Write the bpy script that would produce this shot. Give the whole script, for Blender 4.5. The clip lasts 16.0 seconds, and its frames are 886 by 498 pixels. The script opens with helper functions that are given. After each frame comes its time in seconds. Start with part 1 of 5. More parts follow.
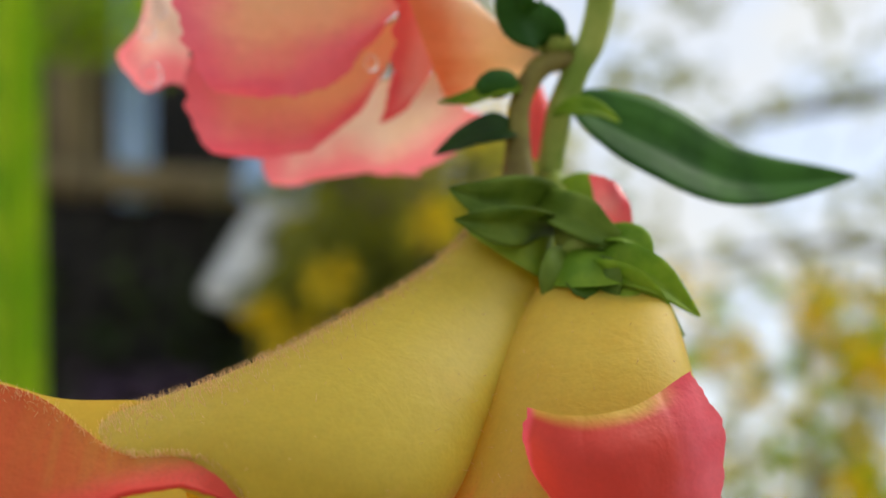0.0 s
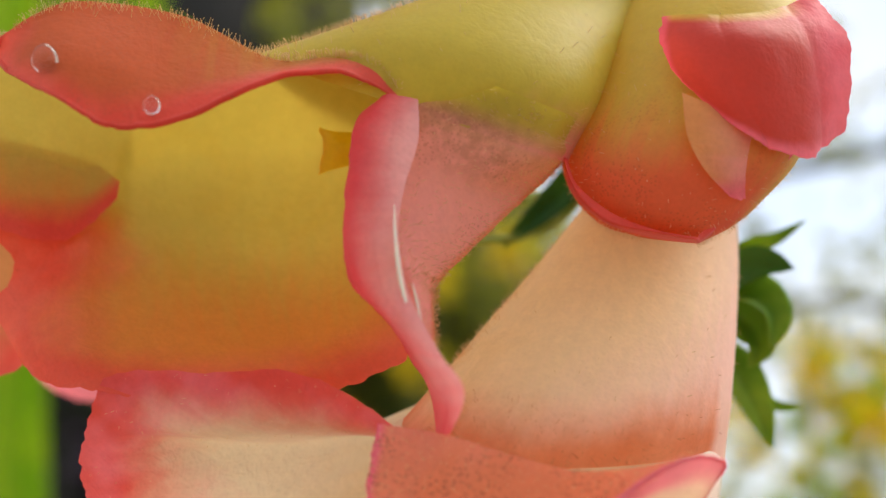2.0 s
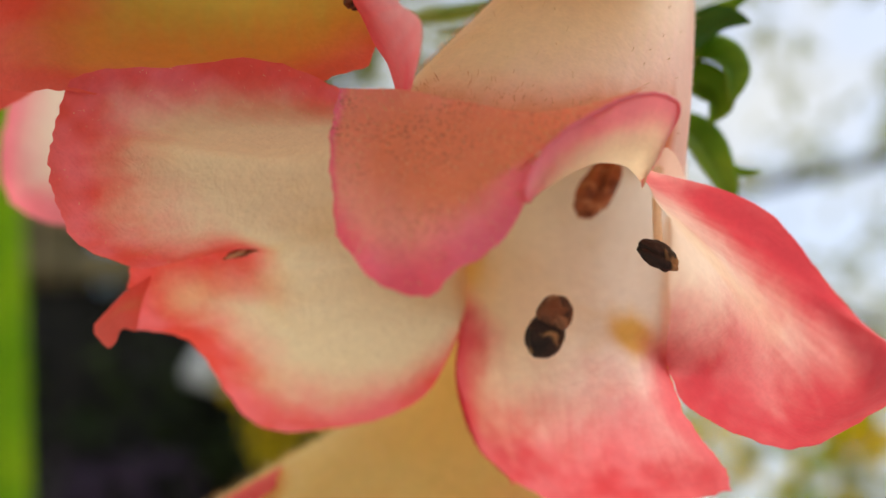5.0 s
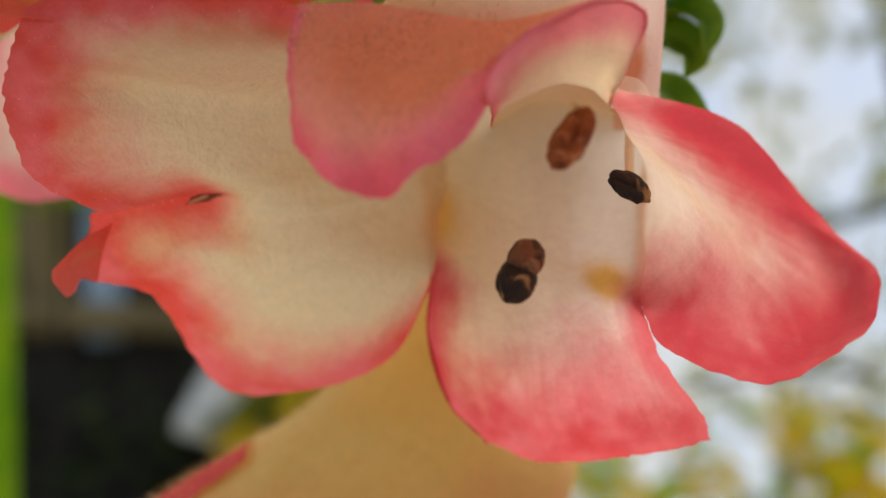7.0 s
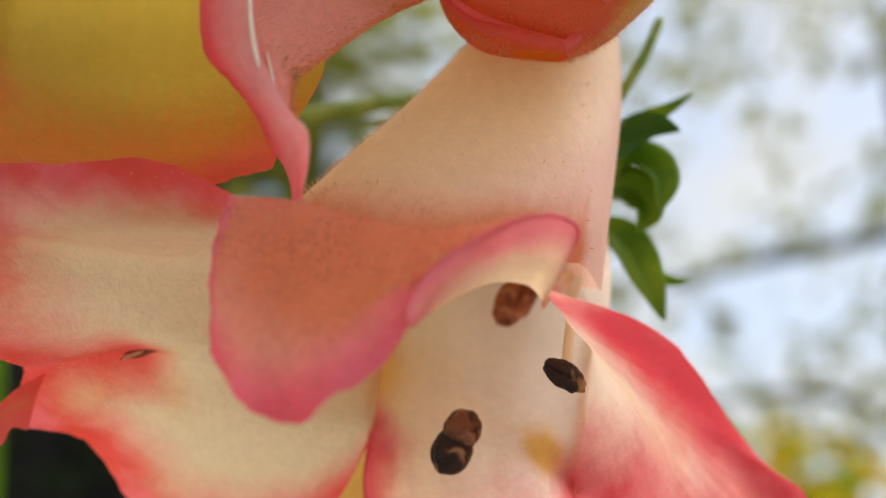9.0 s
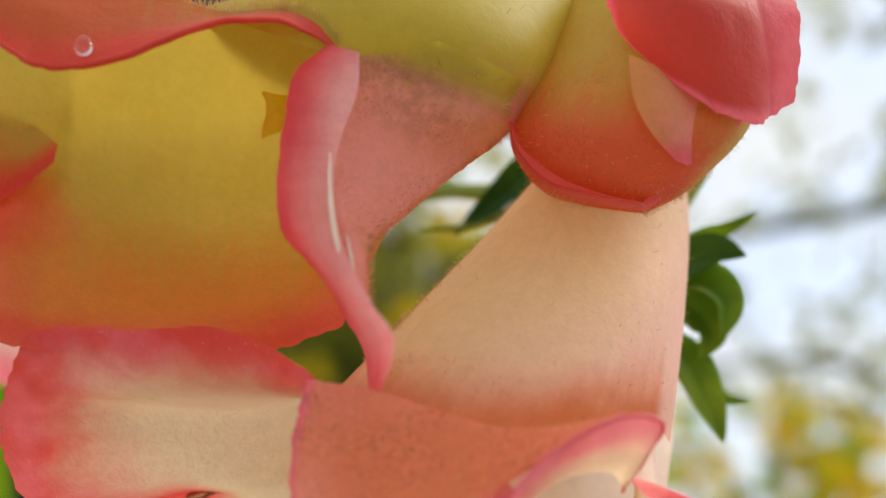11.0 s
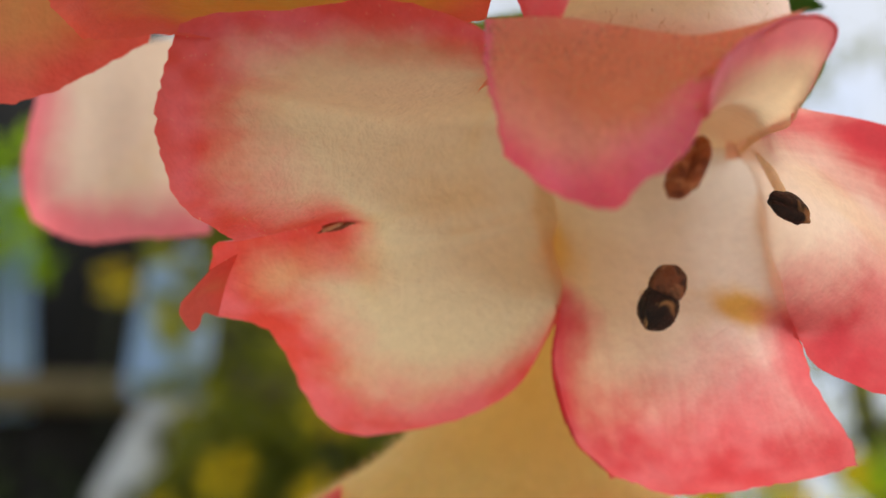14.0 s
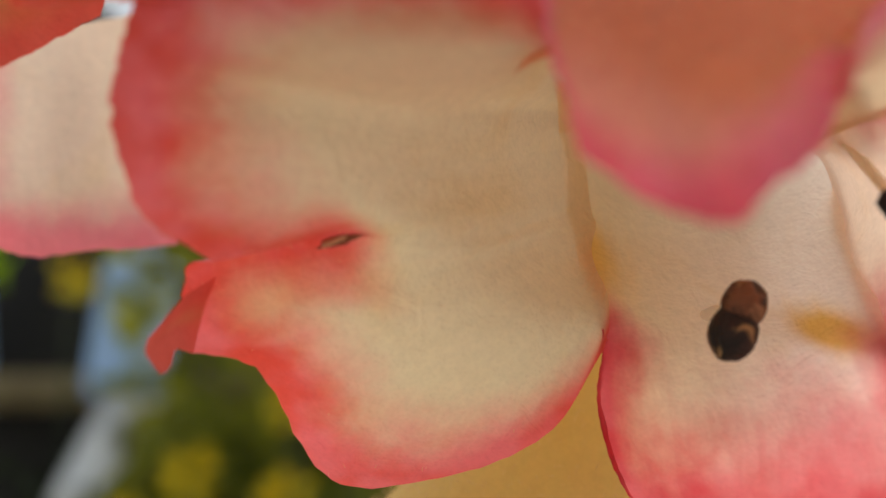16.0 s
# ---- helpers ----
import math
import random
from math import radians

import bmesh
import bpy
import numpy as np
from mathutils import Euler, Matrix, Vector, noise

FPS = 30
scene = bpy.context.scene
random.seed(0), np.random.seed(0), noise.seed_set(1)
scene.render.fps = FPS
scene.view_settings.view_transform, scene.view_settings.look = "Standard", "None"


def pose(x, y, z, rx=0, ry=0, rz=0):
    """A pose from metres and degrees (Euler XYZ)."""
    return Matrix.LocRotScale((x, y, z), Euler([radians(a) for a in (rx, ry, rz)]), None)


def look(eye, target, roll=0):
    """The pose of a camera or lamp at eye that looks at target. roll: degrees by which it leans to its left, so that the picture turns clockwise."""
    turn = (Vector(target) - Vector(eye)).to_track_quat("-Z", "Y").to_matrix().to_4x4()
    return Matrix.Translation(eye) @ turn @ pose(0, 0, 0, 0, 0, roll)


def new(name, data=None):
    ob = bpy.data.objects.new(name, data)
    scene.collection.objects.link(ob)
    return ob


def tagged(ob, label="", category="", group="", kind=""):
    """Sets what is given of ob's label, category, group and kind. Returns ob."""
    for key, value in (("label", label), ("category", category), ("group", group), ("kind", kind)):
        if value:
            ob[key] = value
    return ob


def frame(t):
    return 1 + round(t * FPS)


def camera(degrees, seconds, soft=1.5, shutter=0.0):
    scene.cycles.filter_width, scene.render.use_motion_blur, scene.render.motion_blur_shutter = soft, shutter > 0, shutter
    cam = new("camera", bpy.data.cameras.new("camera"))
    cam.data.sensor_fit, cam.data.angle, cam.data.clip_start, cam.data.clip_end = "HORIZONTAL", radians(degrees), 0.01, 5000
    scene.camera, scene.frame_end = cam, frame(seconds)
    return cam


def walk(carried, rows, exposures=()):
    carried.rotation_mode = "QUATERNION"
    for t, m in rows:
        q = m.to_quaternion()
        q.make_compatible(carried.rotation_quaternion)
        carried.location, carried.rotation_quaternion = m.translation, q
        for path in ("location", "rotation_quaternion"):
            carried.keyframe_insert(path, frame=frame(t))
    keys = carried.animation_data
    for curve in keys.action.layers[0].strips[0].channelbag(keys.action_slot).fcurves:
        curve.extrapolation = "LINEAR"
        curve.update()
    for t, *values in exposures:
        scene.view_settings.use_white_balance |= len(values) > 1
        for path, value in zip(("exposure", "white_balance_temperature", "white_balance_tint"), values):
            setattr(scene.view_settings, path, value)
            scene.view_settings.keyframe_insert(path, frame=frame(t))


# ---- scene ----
cam = camera(43.42, 16.0)

# The flower stalk is laid out in millimetres on a tilted bench: x to the right, y away from the eye, z up along the stalk.
BENCH = Matrix.Translation((0, 0, 1.3)) @ Matrix.Rotation(radians(24), 4, "X")
MM = 0.001
UNBENCH = BENCH.inverted()

# seconds, eye in millimetres on the bench, turn to the left, tilt up, roll in degrees
PATH = [
    (0, 3.34, -46.83, 35.99, 1.31, -7.52, -1.84),
    (0.5, 2.75, -49.08, 33.01, 1.01, -7.47, 0.19),
    (1, -0.96, -48.37, 25.93, -0.9, -4.97, -0.76),
    (1.5, 0.73, -51.07, 23.15, 1.3, -4.26, -0.92),
    (2, -1.99, -50.46, 18.15, 1.04, -3.88, -0.75),
    (2.5, -3.14, -51.27, 12.83, 0.53, -3.58, -0.67),
    (3, -6.82, -53.04, 9.22, -0.01, -3.38, -0.09),
    (3.5, -7.87, -52.79, 6.65, 0.6, -3.58, 0.17),
    (4, -6.9, -52.6, 2.79, 1.25, -2.76, 0.8),
    (4.2, -5.44, -52.56, 5.44, 0.32, -2.61, 0.21),
    (6.3, 0.54, -51.48, -0.89, 0.08, -0.77, 1.13),
    (6.5, -0.08, -51.6, -1.89, -0.42, -0.05, 0.95),
    (7, -0.08, -50.85, -0.25, -0.21, 0.44, 0.81),
    (7.5, 1.33, -50.64, 3.32, -0.31, 0.63, 0.19),
    (8, 1.38, -50.52, 4.5, -0.5, 0.9, -0.38),
    (8.5, 2.05, -50.18, 5.88, -0.77, 0.92, -0.95),
    (8.7, 2.38, -50.17, 6.28, -0.66, 0.97, -1.18),
    (10.8, 1.21, -49.77, 13.15, 0.09, -0.83, -1.96),
    (11, -0.43, -49.47, 14.56, -0.04, -1.14, -2.12),
    (11.5, -6.4, -49.6, 14.24, -0.67, -2.14, -1.82),
    (12, -6.57, -51.93, 9.76, -1.64, -2.08, -2.17),
    (12.5, -10.31, -50.65, 8.01, -4.08, -0.09, -1),
    (13, -11.08, -52.56, 3.96, -4.89, 0.11, 0.22),
    (13.5, -9.4, -51.23, 0.37, -5.39, 1.03, 0.8),
    (14, -10.01, -49.22, -1.68, -4.85, 3.75, 1.63),
    (14.5, -10.72, -47.45, 0.51, -6.09, 4.21, 2.05),
    (15, -9.28, -44.33, -2.27, -6.32, 3.05, 2.32),
    (15.5, -10.1, -41.5, -1.05, -7.02, 3.77, 2.52),
    (16, -11.57, -40.11, -0.05, -6.87, 3.15, 2.66),
]


# seconds, stops
EXPOSURES = [(0, 0.66), (1.5, 0.83), (3.0, 0.91), (4.2, 0.74), (6.3, 0.42), (7.3, 0.36), (8.5, 0.5), (12.5, 0.78), (14, 0.46), (16, 0.42)]


def eye_pose(x, y, z, yaw, tilt, roll):
    turn = Matrix.Rotation(radians(yaw), 4, "Z") @ Matrix.Rotation(radians(tilt), 4, "X") @ Matrix.Rotation(radians(roll), 4, "Y")
    return BENCH @ Matrix.Translation((x * MM, y * MM, z * MM)) @ turn @ Matrix.Rotation(radians(90), 4, "X")


walk(cam, [(row[0], eye_pose(*row[1:])) for row in PATH], EXPOSURES)
cam.data.dof.use_dof = True
cam.data.dof.focus_distance = 0.0445
cam.data.dof.aperture_fstop = 34

# ---- sky, sun, exposure ----
world = bpy.data.worlds.new("sky")
scene.world = world
world.use_nodes = True
sky = world.node_tree.nodes.new("ShaderNodeTexSky")
sky.sky_type = "NISHITA"
sky.sun_disc = False
sky.sun_elevation, sky.sun_rotation = radians(51), radians(68)
sky.dust_density, sky.air_density = 1.5, 1.0
# thin broken cloud over the whole sky
cloud = world.node_tree.nodes.new("ShaderNodeTexNoise")
cloud.inputs["Scale"].default_value, cloud.inputs["Detail"].default_value = 7.0, 4.0
cover = world.node_tree.nodes.new("ShaderNodeMapRange")
cover.inputs[1].default_value, cover.inputs[2].default_value = 0.40, 0.58
cover.inputs[3].default_value = 0.55
veil = world.node_tree.nodes.new("ShaderNodeMixRGB")
veil.inputs[2].default_value = (3.7, 3.8, 3.85, 1)
for a, b in ((cloud.outputs["Fac"], cover.inputs[0]), (cover.outputs[0], veil.inputs[0]), (sky.outputs[0], veil.inputs[1]),
             (veil.outputs[0], world.node_tree.nodes["Background"].inputs[0])):
    world.node_tree.links.new(a, b)
world.node_tree.nodes["Background"].inputs[1].default_value = 0.15
sun = new("sun", bpy.data.lights.new("sun", "SUN"))
sun.data.energy, sun.data.angle, sun.data.color = 2.2, radians(40), (1, 0.95, 0.87)
sun.matrix_world = look((0.75, 0.3, 1.0), (0, 0, 0))


# ---- materials ----
class Nodes:
    """A small builder for node materials."""

    def __init__(self, name):
        self.mat = bpy.data.materials.new(name)
        self.mat.use_nodes = True
        self.tree = self.mat.node_tree
        self.tree.nodes.clear()
        self.out = self.tree.nodes.new("ShaderNodeOutputMaterial")

    def add(self, kind, **values):
        node = self.tree.nodes.new("ShaderNode" + kind)
        for key, value in values.items():
            self.put(node, key, value)
        return node

    def put(self, node, key, value):
        key = key.replace("_", " ")
        socket = node.inputs[int(key[1:])] if key[1:].isdigit() else node.inputs[key]
        if isinstance(value, bpy.types.NodeSocket):
            self.tree.links.new(value, socket)
        else:
            socket.default_value = value

    def attribute(self, name):
        node = self.add("Attribute")
        node.attribute_name = name
        return node.outputs["Fac"]

    def vector(self, name):
        node = self.add("Attribute")
        node.attribute_name = name
        return node.outputs["Vector"]

    def coords(self):
        return self.add("TexCoord").outputs["Object"]

    def noise(self, scale, detail=3.0, rough=0.55, vector=None, distortion=0.0):
        node = self.add("TexNoise", Scale=scale, Detail=detail, Roughness=rough, Distortion=distortion)
        self.put(node, "Vector", vector or self.coords())
        return node.outputs["Fac"]

    def span(self, value, a, b, c=0.0, d=1.0, smooth=True):
        node = self.add("MapRange", Value=value)
        node.interpolation_type = "SMOOTHSTEP" if smooth else "LINEAR"
        for n, number in zip((1, 2, 3, 4), (a, b, c, d)):
            self.put(node, "i%d" % n, number)
        return node.outputs[0]

    def sum(self, a, b, op="ADD"):
        node = self.add("Math", i0=a, i1=b)
        node.operation = op
        return node.outputs[0]

    def mix(self, factor, a, b, blend="MIX"):
        node = self.add("MixRGB", i0=factor, i1=a, i2=b)
        node.blend_type = blend
        return node.outputs[0]

    def bump(self, height, strength, distance):
        return self.add("Bump", Height=height, Strength=strength, Distance=distance).outputs[0]

    def done(self, shader):
        self.tree.links.new(shader, self.out.inputs[0])
        return self.mat


def rgb(r, g, b):
    return (r, g, b, 1)


def petal_material(name, heart, warm, rim, reach=3.0, through_light=0.55, glow=None, speckle=0.0, blush=None, gloss=0.48, relief=0.3, pink=None):
    """Thin, half-translucent petal: heart colour, a warm flush and a coloured margin that fades inwards over `reach` mm."""
    n = Nodes(name)
    edge = n.attribute("edge")
    flush = n.attribute("flush")
    broad = n.noise(260, 2, 0.5)
    veins = n.add("VectorMath", i0=n.vector("lay"), i1=(1.5, 0.14, 1.0))
    veins.operation = "MULTIPLY"
    streak = n.noise(1.0, 3, 0.5, veins.outputs[0], 0.4)
    # the margin's width wanders and frays along the veins
    wander = n.sum(n.sum(broad, -0.5), reach * 0.6, "MULTIPLY")
    fray = n.sum(n.sum(streak, -0.5), reach * 0.2, "MULTIPLY")
    mottle = n.noise(900, 4, 0.65, distortion=0.5)
    deep = n.sum(n.sum(n.sum(edge, wander), fray), n.sum(n.sum(mottle, -0.5), reach * 0.28, "MULTIPLY"))
    margin = n.span(deep, 0.15 * reach, 1.15 * reach, 1.0, 0.0)
    pale = n.mix(n.attribute("blush"), rgb(*heart), rgb(*(blush or heart)))
    # faint amber clouds in the flesh
    amber = n.span(n.noise(150, 3, 0.6, distortion=0.8), 0.48, 0.72, 0.0, 0.5)
    pale = n.mix(amber, pale, n.mix(1.0, pale, rgb(0.96, 0.86, 0.66), "MULTIPLY"))
    base = n.mix(n.span(n.sum(flush, n.sum(n.sum(streak, -0.5), 0.35, "MULTIPLY")), 0.12, 0.9), pale, rgb(*warm))
    patchy = n.mix(n.span(n.noise(190, 3, 0.6), 0.38, 0.62, 0.0, 0.8), rgb(*rim), rgb(*(pink or (0.5 * rim[0] + 0.45, 0.8 * rim[1] + 0.08, 0.9 * rim[2] + 0.06))))
    colour = n.mix(margin, base, patchy)
    # magenta breath along the very edge
    lip = n.span(edge, 0.0, 0.55, 0.3, 0.0)
    colour = n.mix(n.sum(lip, n.span(broad, 0.35, 0.65), "MULTIPLY"), colour, rgb(0.92, 0.7 * rim[1] + 0.08, 0.9 * rim[2] + 0.05))
    # fine cell pattern and pale veins
    cells = n.add("TexVoronoi", Scale=5200.0)
    n.put(cells, "Vector", n.coords())
    grain = n.span(cells.outputs["Distance"], 0.0, 0.9, 0.965, 1.02, False)
    colour = n.mix(1.0, colour, grain, "MULTIPLY")
    ribbed = n.span(streak, 0.32, 0.68, 0.985, 1.01)
    colour = n.mix(1.0, colour, ribbed, "MULTIPLY")
    mottled = n.span(n.noise(1500, 5, 0.65), 0.3, 0.7, 0.97, 1.03)
    colour = n.mix(1.0, colour, mottled, "MULTIPLY")
    if speckle:
        dots = n.add("TexVoronoi", Scale=6000.0)
        n.put(dots, "Vector", n.coords())
        mask = n.sum(n.span(dots.outputs["Distance"], 0.2, 0.42, 1.0, 0.0), n.span(n.noise(420, 2), 0.42, 0.6), "MULTIPLY")
        mask = n.sum(mask, n.sum(speckle, n.span(flush, 0.1, 0.6, 0.15, 1.0), "MULTIPLY"), "MULTIPLY")
        colour = n.mix(mask, colour, rgb(0.42, 0.11, 0.05))
    # stains and a few tiny dark specks
    blot = n.sum(n.attribute("stain"), n.span(n.noise(1400, 4, 0.7), 0.2, 0.75), "MULTIPLY")
    colour = n.mix(n.span(blot, 0.05, 1.0, 0.0, 0.45), colour, rgb(0.36, 0.16, 0.05))
    specks = n.add("TexVoronoi", Scale=260.0)
    n.put(specks, "Vector", n.coords())
    colour = n.mix(n.span(specks.outputs["Distance"], 0.006, 0.016, 0.8, 0.0), colour, rgb(0.10, 0.03, 0.015))
    wrinkle = n.noise(700, 3, 0.6, distortion=1.0)
    folds = n.sum(wrinkle, n.sum(cells.outputs["Distance"], 0.12, "MULTIPLY"))
    peel = n.noise(2300, 2, 0.5)
    folds = n.sum(folds, n.sum(peel, 0.3, "MULTIPLY"))
    normal = n.bump(folds, relief, 0.00022)
    front = n.add("BsdfPrincipled", Base_Color=colour, Roughness=gloss, Normal=normal)
    n.put(front, "Specular IOR Level", 0.28)
    n.put(front, "Sheen Weight", 0.04)
    back = n.add("BsdfTranslucent", Color=n.mix(1.0, colour, rgb(*(glow or (1.0, 0.94, 0.84))), "MULTIPLY"), Normal=normal)
    return n.done(n.add("MixShader", i0=through_light, i1=front.outputs[0], i2=back.outputs[0]).outputs[0])


def leaf_material(name, dark, light, through_light=0.3, scale=300):
    n = Nodes(name)
    blotch = n.noise(scale, 4)
    colour = n.mix(n.span(blotch, 0.3, 0.7), rgb(*dark), rgb(*light))
    normal = n.bump(n.noise(scale * 5, 3), 0.3, 0.06 / scale)
    front = n.add("BsdfPrincipled", Base_Color=colour, Roughness=0.55, Normal=normal)
    n.put(front, "Specular IOR Level", 0.25)
    back = n.add("BsdfTranslucent", Color=n.mix(1.0, colour, rgb(1.0, 1.0, 0.5), "MULTIPLY"))
    return n.done(n.add("MixShader", i0=through_light, i1=front.outputs[0], i2=back.outputs[0]).outputs[0])


def solid_material(name, dark, light, scale, roughness=0.6, bump=0.3, depth=0.001):
    n = Nodes(name)
    colour = n.mix(n.span(n.noise(scale, 5, 0.6), 0.3, 0.7), rgb(*dark), rgb(*light))
    normal = n.bump(n.noise(scale * 4, 4), bump, depth)
    return n.done(n.add("BsdfPrincipled", Base_Color=colour, Roughness=roughness, Normal=normal).outputs[0])


def anther_material(name, dark, mid, pale):
    """Shrivelled pollen sac: dark furrows, brown skin, tan dusty ridges."""
    n = Nodes(name)
    skin = n.noise(1100, 5, 0.65, distortion=0.6)
    furrow = n.noise(420, 3, 0.6, distortion=1.5)
    colour = n.mix(n.span(skin, 0.35, 0.62), rgb(*dark), rgb(*mid))
    colour = n.mix(n.span(furrow, 0.53, 0.62, 0.0, 0.9), colour, rgb(*pale))
    normal = n.bump(n.sum(skin, n.sum(furrow, 1.5, "MULTIPLY")), 0.9, 0.0003)
    shader = n.add("BsdfPrincipled", Base_Color=colour, Roughness=0.5, Normal=normal)
    n.put(shader, "Specular IOR Level", 0.35)
    return n.done(shader.outputs[0])


M_CREAM = petal_material("cream_petal", (0.91, 0.70, 0.45), (0.84, 0.44, 0.13), (0.68, 0.065, 0.09), 5.6, 0.5, pink=(0.84, 0.22, 0.24), blush=(0.98, 0.79, 0.68))
# throat: pinkish blush, also paled to stand for light passing through the tube
M_THROAT = petal_material("lit_blush_throat", (0.90, 0.70, 0.45), (0.84, 0.48, 0.13), (0.68, 0.068, 0.08), 5.0, 0.64, pink=(0.82, 0.20, 0.22), blush=(1.0, 0.85, 0.78), glow=(1, 0.98, 0.92))
M_LEFT = petal_material("cream_lobe", (0.84, 0.69, 0.46), (0.86, 0.46, 0.18), (0.80, 0.085, 0.06), 5.2, 0.46, gloss=0.4, relief=0.55, pink=(0.90, 0.20, 0.23))
M_FLAP = petal_material("flushed_petal", (0.95, 0.38, 0.29), (0.84, 0.25, 0.12), (0.93, 0.14, 0.21), 2.3, 0.55, speckle=0.8, relief=0.6, pink=(0.95, 0.22, 0.34))
M_TUBE = petal_material("cream_tube", (0.95, 0.76, 0.45), (0.97, 0.67, 0.58), (0.78, 0.25, 0.10), 3.2, 0.62, speckle=0.08, pink=(0.86, 0.36, 0.20), blush=(0.95, 0.74, 0.46), relief=0.12)
M_YELLOW = petal_material("yellow_tube", (0.63, 0.52, 0.07), (0.95, 0.40, 0.40), (0.88, 0.30, 0.18), 0.4, 0.5, (1.0, 0.94, 0.5), speckle=0.3, relief=0.14)
M_INSIDE = petal_material("amber_petal", (0.66, 0.51, 0.11), (0.78, 0.28, 0.055), (0.82, 0.105, 0.06), 5.0, 0.5, (1.0, 0.9, 0.5))
M_HOOD = petal_material("orange_hood", (0.64, 0.54, 0.08), (0.60, 0.115, 0.032), (0.78, 0.075, 0.045), 1.8, 0.45, speckle=0.25)
M_SIDE = petal_material("orange_lobe", (0.72, 0.38, 0.13), (0.76, 0.26, 0.11), (0.84, 0.105, 0.075), 3.0, 0.45)
M_UPPER = petal_material("amber_lobe", (0.66, 0.51, 0.11), (0.78, 0.28, 0.06), (0.83, 0.105, 0.07), 2.6, 0.5, (1.0, 0.9, 0.5))
M_HOT = petal_material("red_petal", (0.76, 0.10, 0.085), (0.78, 0.085, 0.055), (0.76, 0.08, 0.06), 1.6, 0.4)
M_BUDHOOD = petal_material("bud_hood", (0.72, 0.50, 0.08), (0.62, 0.060, 0.04), (0.84, 0.10, 0.14), 2.0, 0.42, relief=0.22, pink=(0.92, 0.20, 0.27))
M_ROLL = petal_material("pink_roll", (0.92, 0.32, 0.33), (0.86, 0.10, 0.09), (0.86, 0.09, 0.115), 1.8, 0.4, gloss=0.22, relief=0.5)
M_FOLD = petal_material("pink_fold", (0.95, 0.50, 0.50), (0.90, 0.15, 0.17), (0.84, 0.07, 0.09), 2.2, 0.48, gloss=0.42, relief=0.4)
M_CUP = petal_material("orange_cup", (0.70, 0.58, 0.09), (0.86, 0.19, 0.085), (0.84, 0.11, 0.07), 0.7, 0.55, (1.0, 0.88, 0.45), speckle=0.3, relief=0.16)
M_CURL = petal_material("pink_curl", (0.88, 0.70, 0.48), (0.92, 0.50, 0.42), (0.92, 0.24, 0.29), 2.2, 0.5)
M_RUFFLE = petal_material("ruffled_petal", (0.90, 0.48, 0.24), (0.90, 0.32, 0.24), (0.88, 0.13, 0.19), 4.0, 0.5)
M_PALE = petal_material("pale_petal", (0.95, 0.75, 0.62), (0.92, 0.55, 0.46), (0.92, 0.22, 0.27), 3.4, 0.5)
M_SOFT = petal_material("soft_petal", (0.82, 0.40, 0.14), (0.94, 0.42, 0.38), (0.90, 0.16, 0.22), 2.0, 0.5)
M_APRICOT = petal_material("apricot_tube", (0.86, 0.66, 0.25), (0.88, 0.50, 0.22), (0.86, 0.20, 0.13), 1.0, 0.5, (1.0, 0.92, 0.6))
M_HAIR = leaf_material("petal_hair", (0.86, 0.56, 0.34), (0.95, 0.78, 0.56), 0.5, 3000)
M_RUSTHAIR = leaf_material("rust_hair", (0.58, 0.22, 0.10), (0.76, 0.40, 0.20), 0.3, 3000)
M_ANTHER = anther_material("brown_anther", (0.008, 0.004, 0.003), (0.035, 0.013, 0.007), (0.42, 0.23, 0.09))
M_DRYSAC = anther_material("dry_sac", (0.03, 0.011, 0.006), (0.22, 0.075, 0.03), (0.36, 0.17, 0.08))
M_HUSK = anther_material("dry_brown_husk", (0.16, 0.04, 0.017), (0.40, 0.125, 0.05), (0.52, 0.22, 0.10))
# near-white colour of the painted highlight lines on the rolled rim
M_GLINT = leaf_material("painted_glint", (0.9, 0.82, 0.78), (0.98, 0.95, 0.92), 0.3, 900)
M_FILAMENT = petal_material("filament", (0.97, 0.90, 0.78), (0.97, 0.90, 0.78), (0.97, 0.86, 0.74), 0.2, 0.4)
M_PISTIL = petal_material("yellow_stamen", (0.90, 0.66, 0.03), (0.90, 0.66, 0.03), (0.88, 0.60, 0.02), 0.2, 0.6)
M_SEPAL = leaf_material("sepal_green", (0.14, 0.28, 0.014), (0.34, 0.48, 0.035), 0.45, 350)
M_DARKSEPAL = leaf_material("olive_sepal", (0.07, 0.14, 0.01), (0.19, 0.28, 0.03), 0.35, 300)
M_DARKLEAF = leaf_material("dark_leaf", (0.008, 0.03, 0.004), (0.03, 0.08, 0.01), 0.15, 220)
M_LEAF = leaf_material("leaf_green", (0.02, 0.09, 0.008), (0.06, 0.19, 0.02), 0.25, 220)
M_BROWNSTEM = leaf_material("brownish_stem", (0.16, 0.12, 0.03), (0.30, 0.26, 0.06), 0.2, 400)
M_STEM = leaf_material("stem_green", (0.20, 0.30, 0.04), (0.40, 0.46, 0.10), 0.2, 400)


# ---- mesh helpers ----
def to_world(p):
    return BENCH @ (Vector(p) * MM)


def thing(name, base, label, category, group="", kind=""):
    """An Empty at the base of a thing made of parts; base in bench millimetres."""
    ob = new(name)
    ob.empty_display_size = 0.003
    ob.matrix_world = BENCH @ Matrix.Translation(Vector(base) * MM)
    return tagged(ob, label, category, group, kind)


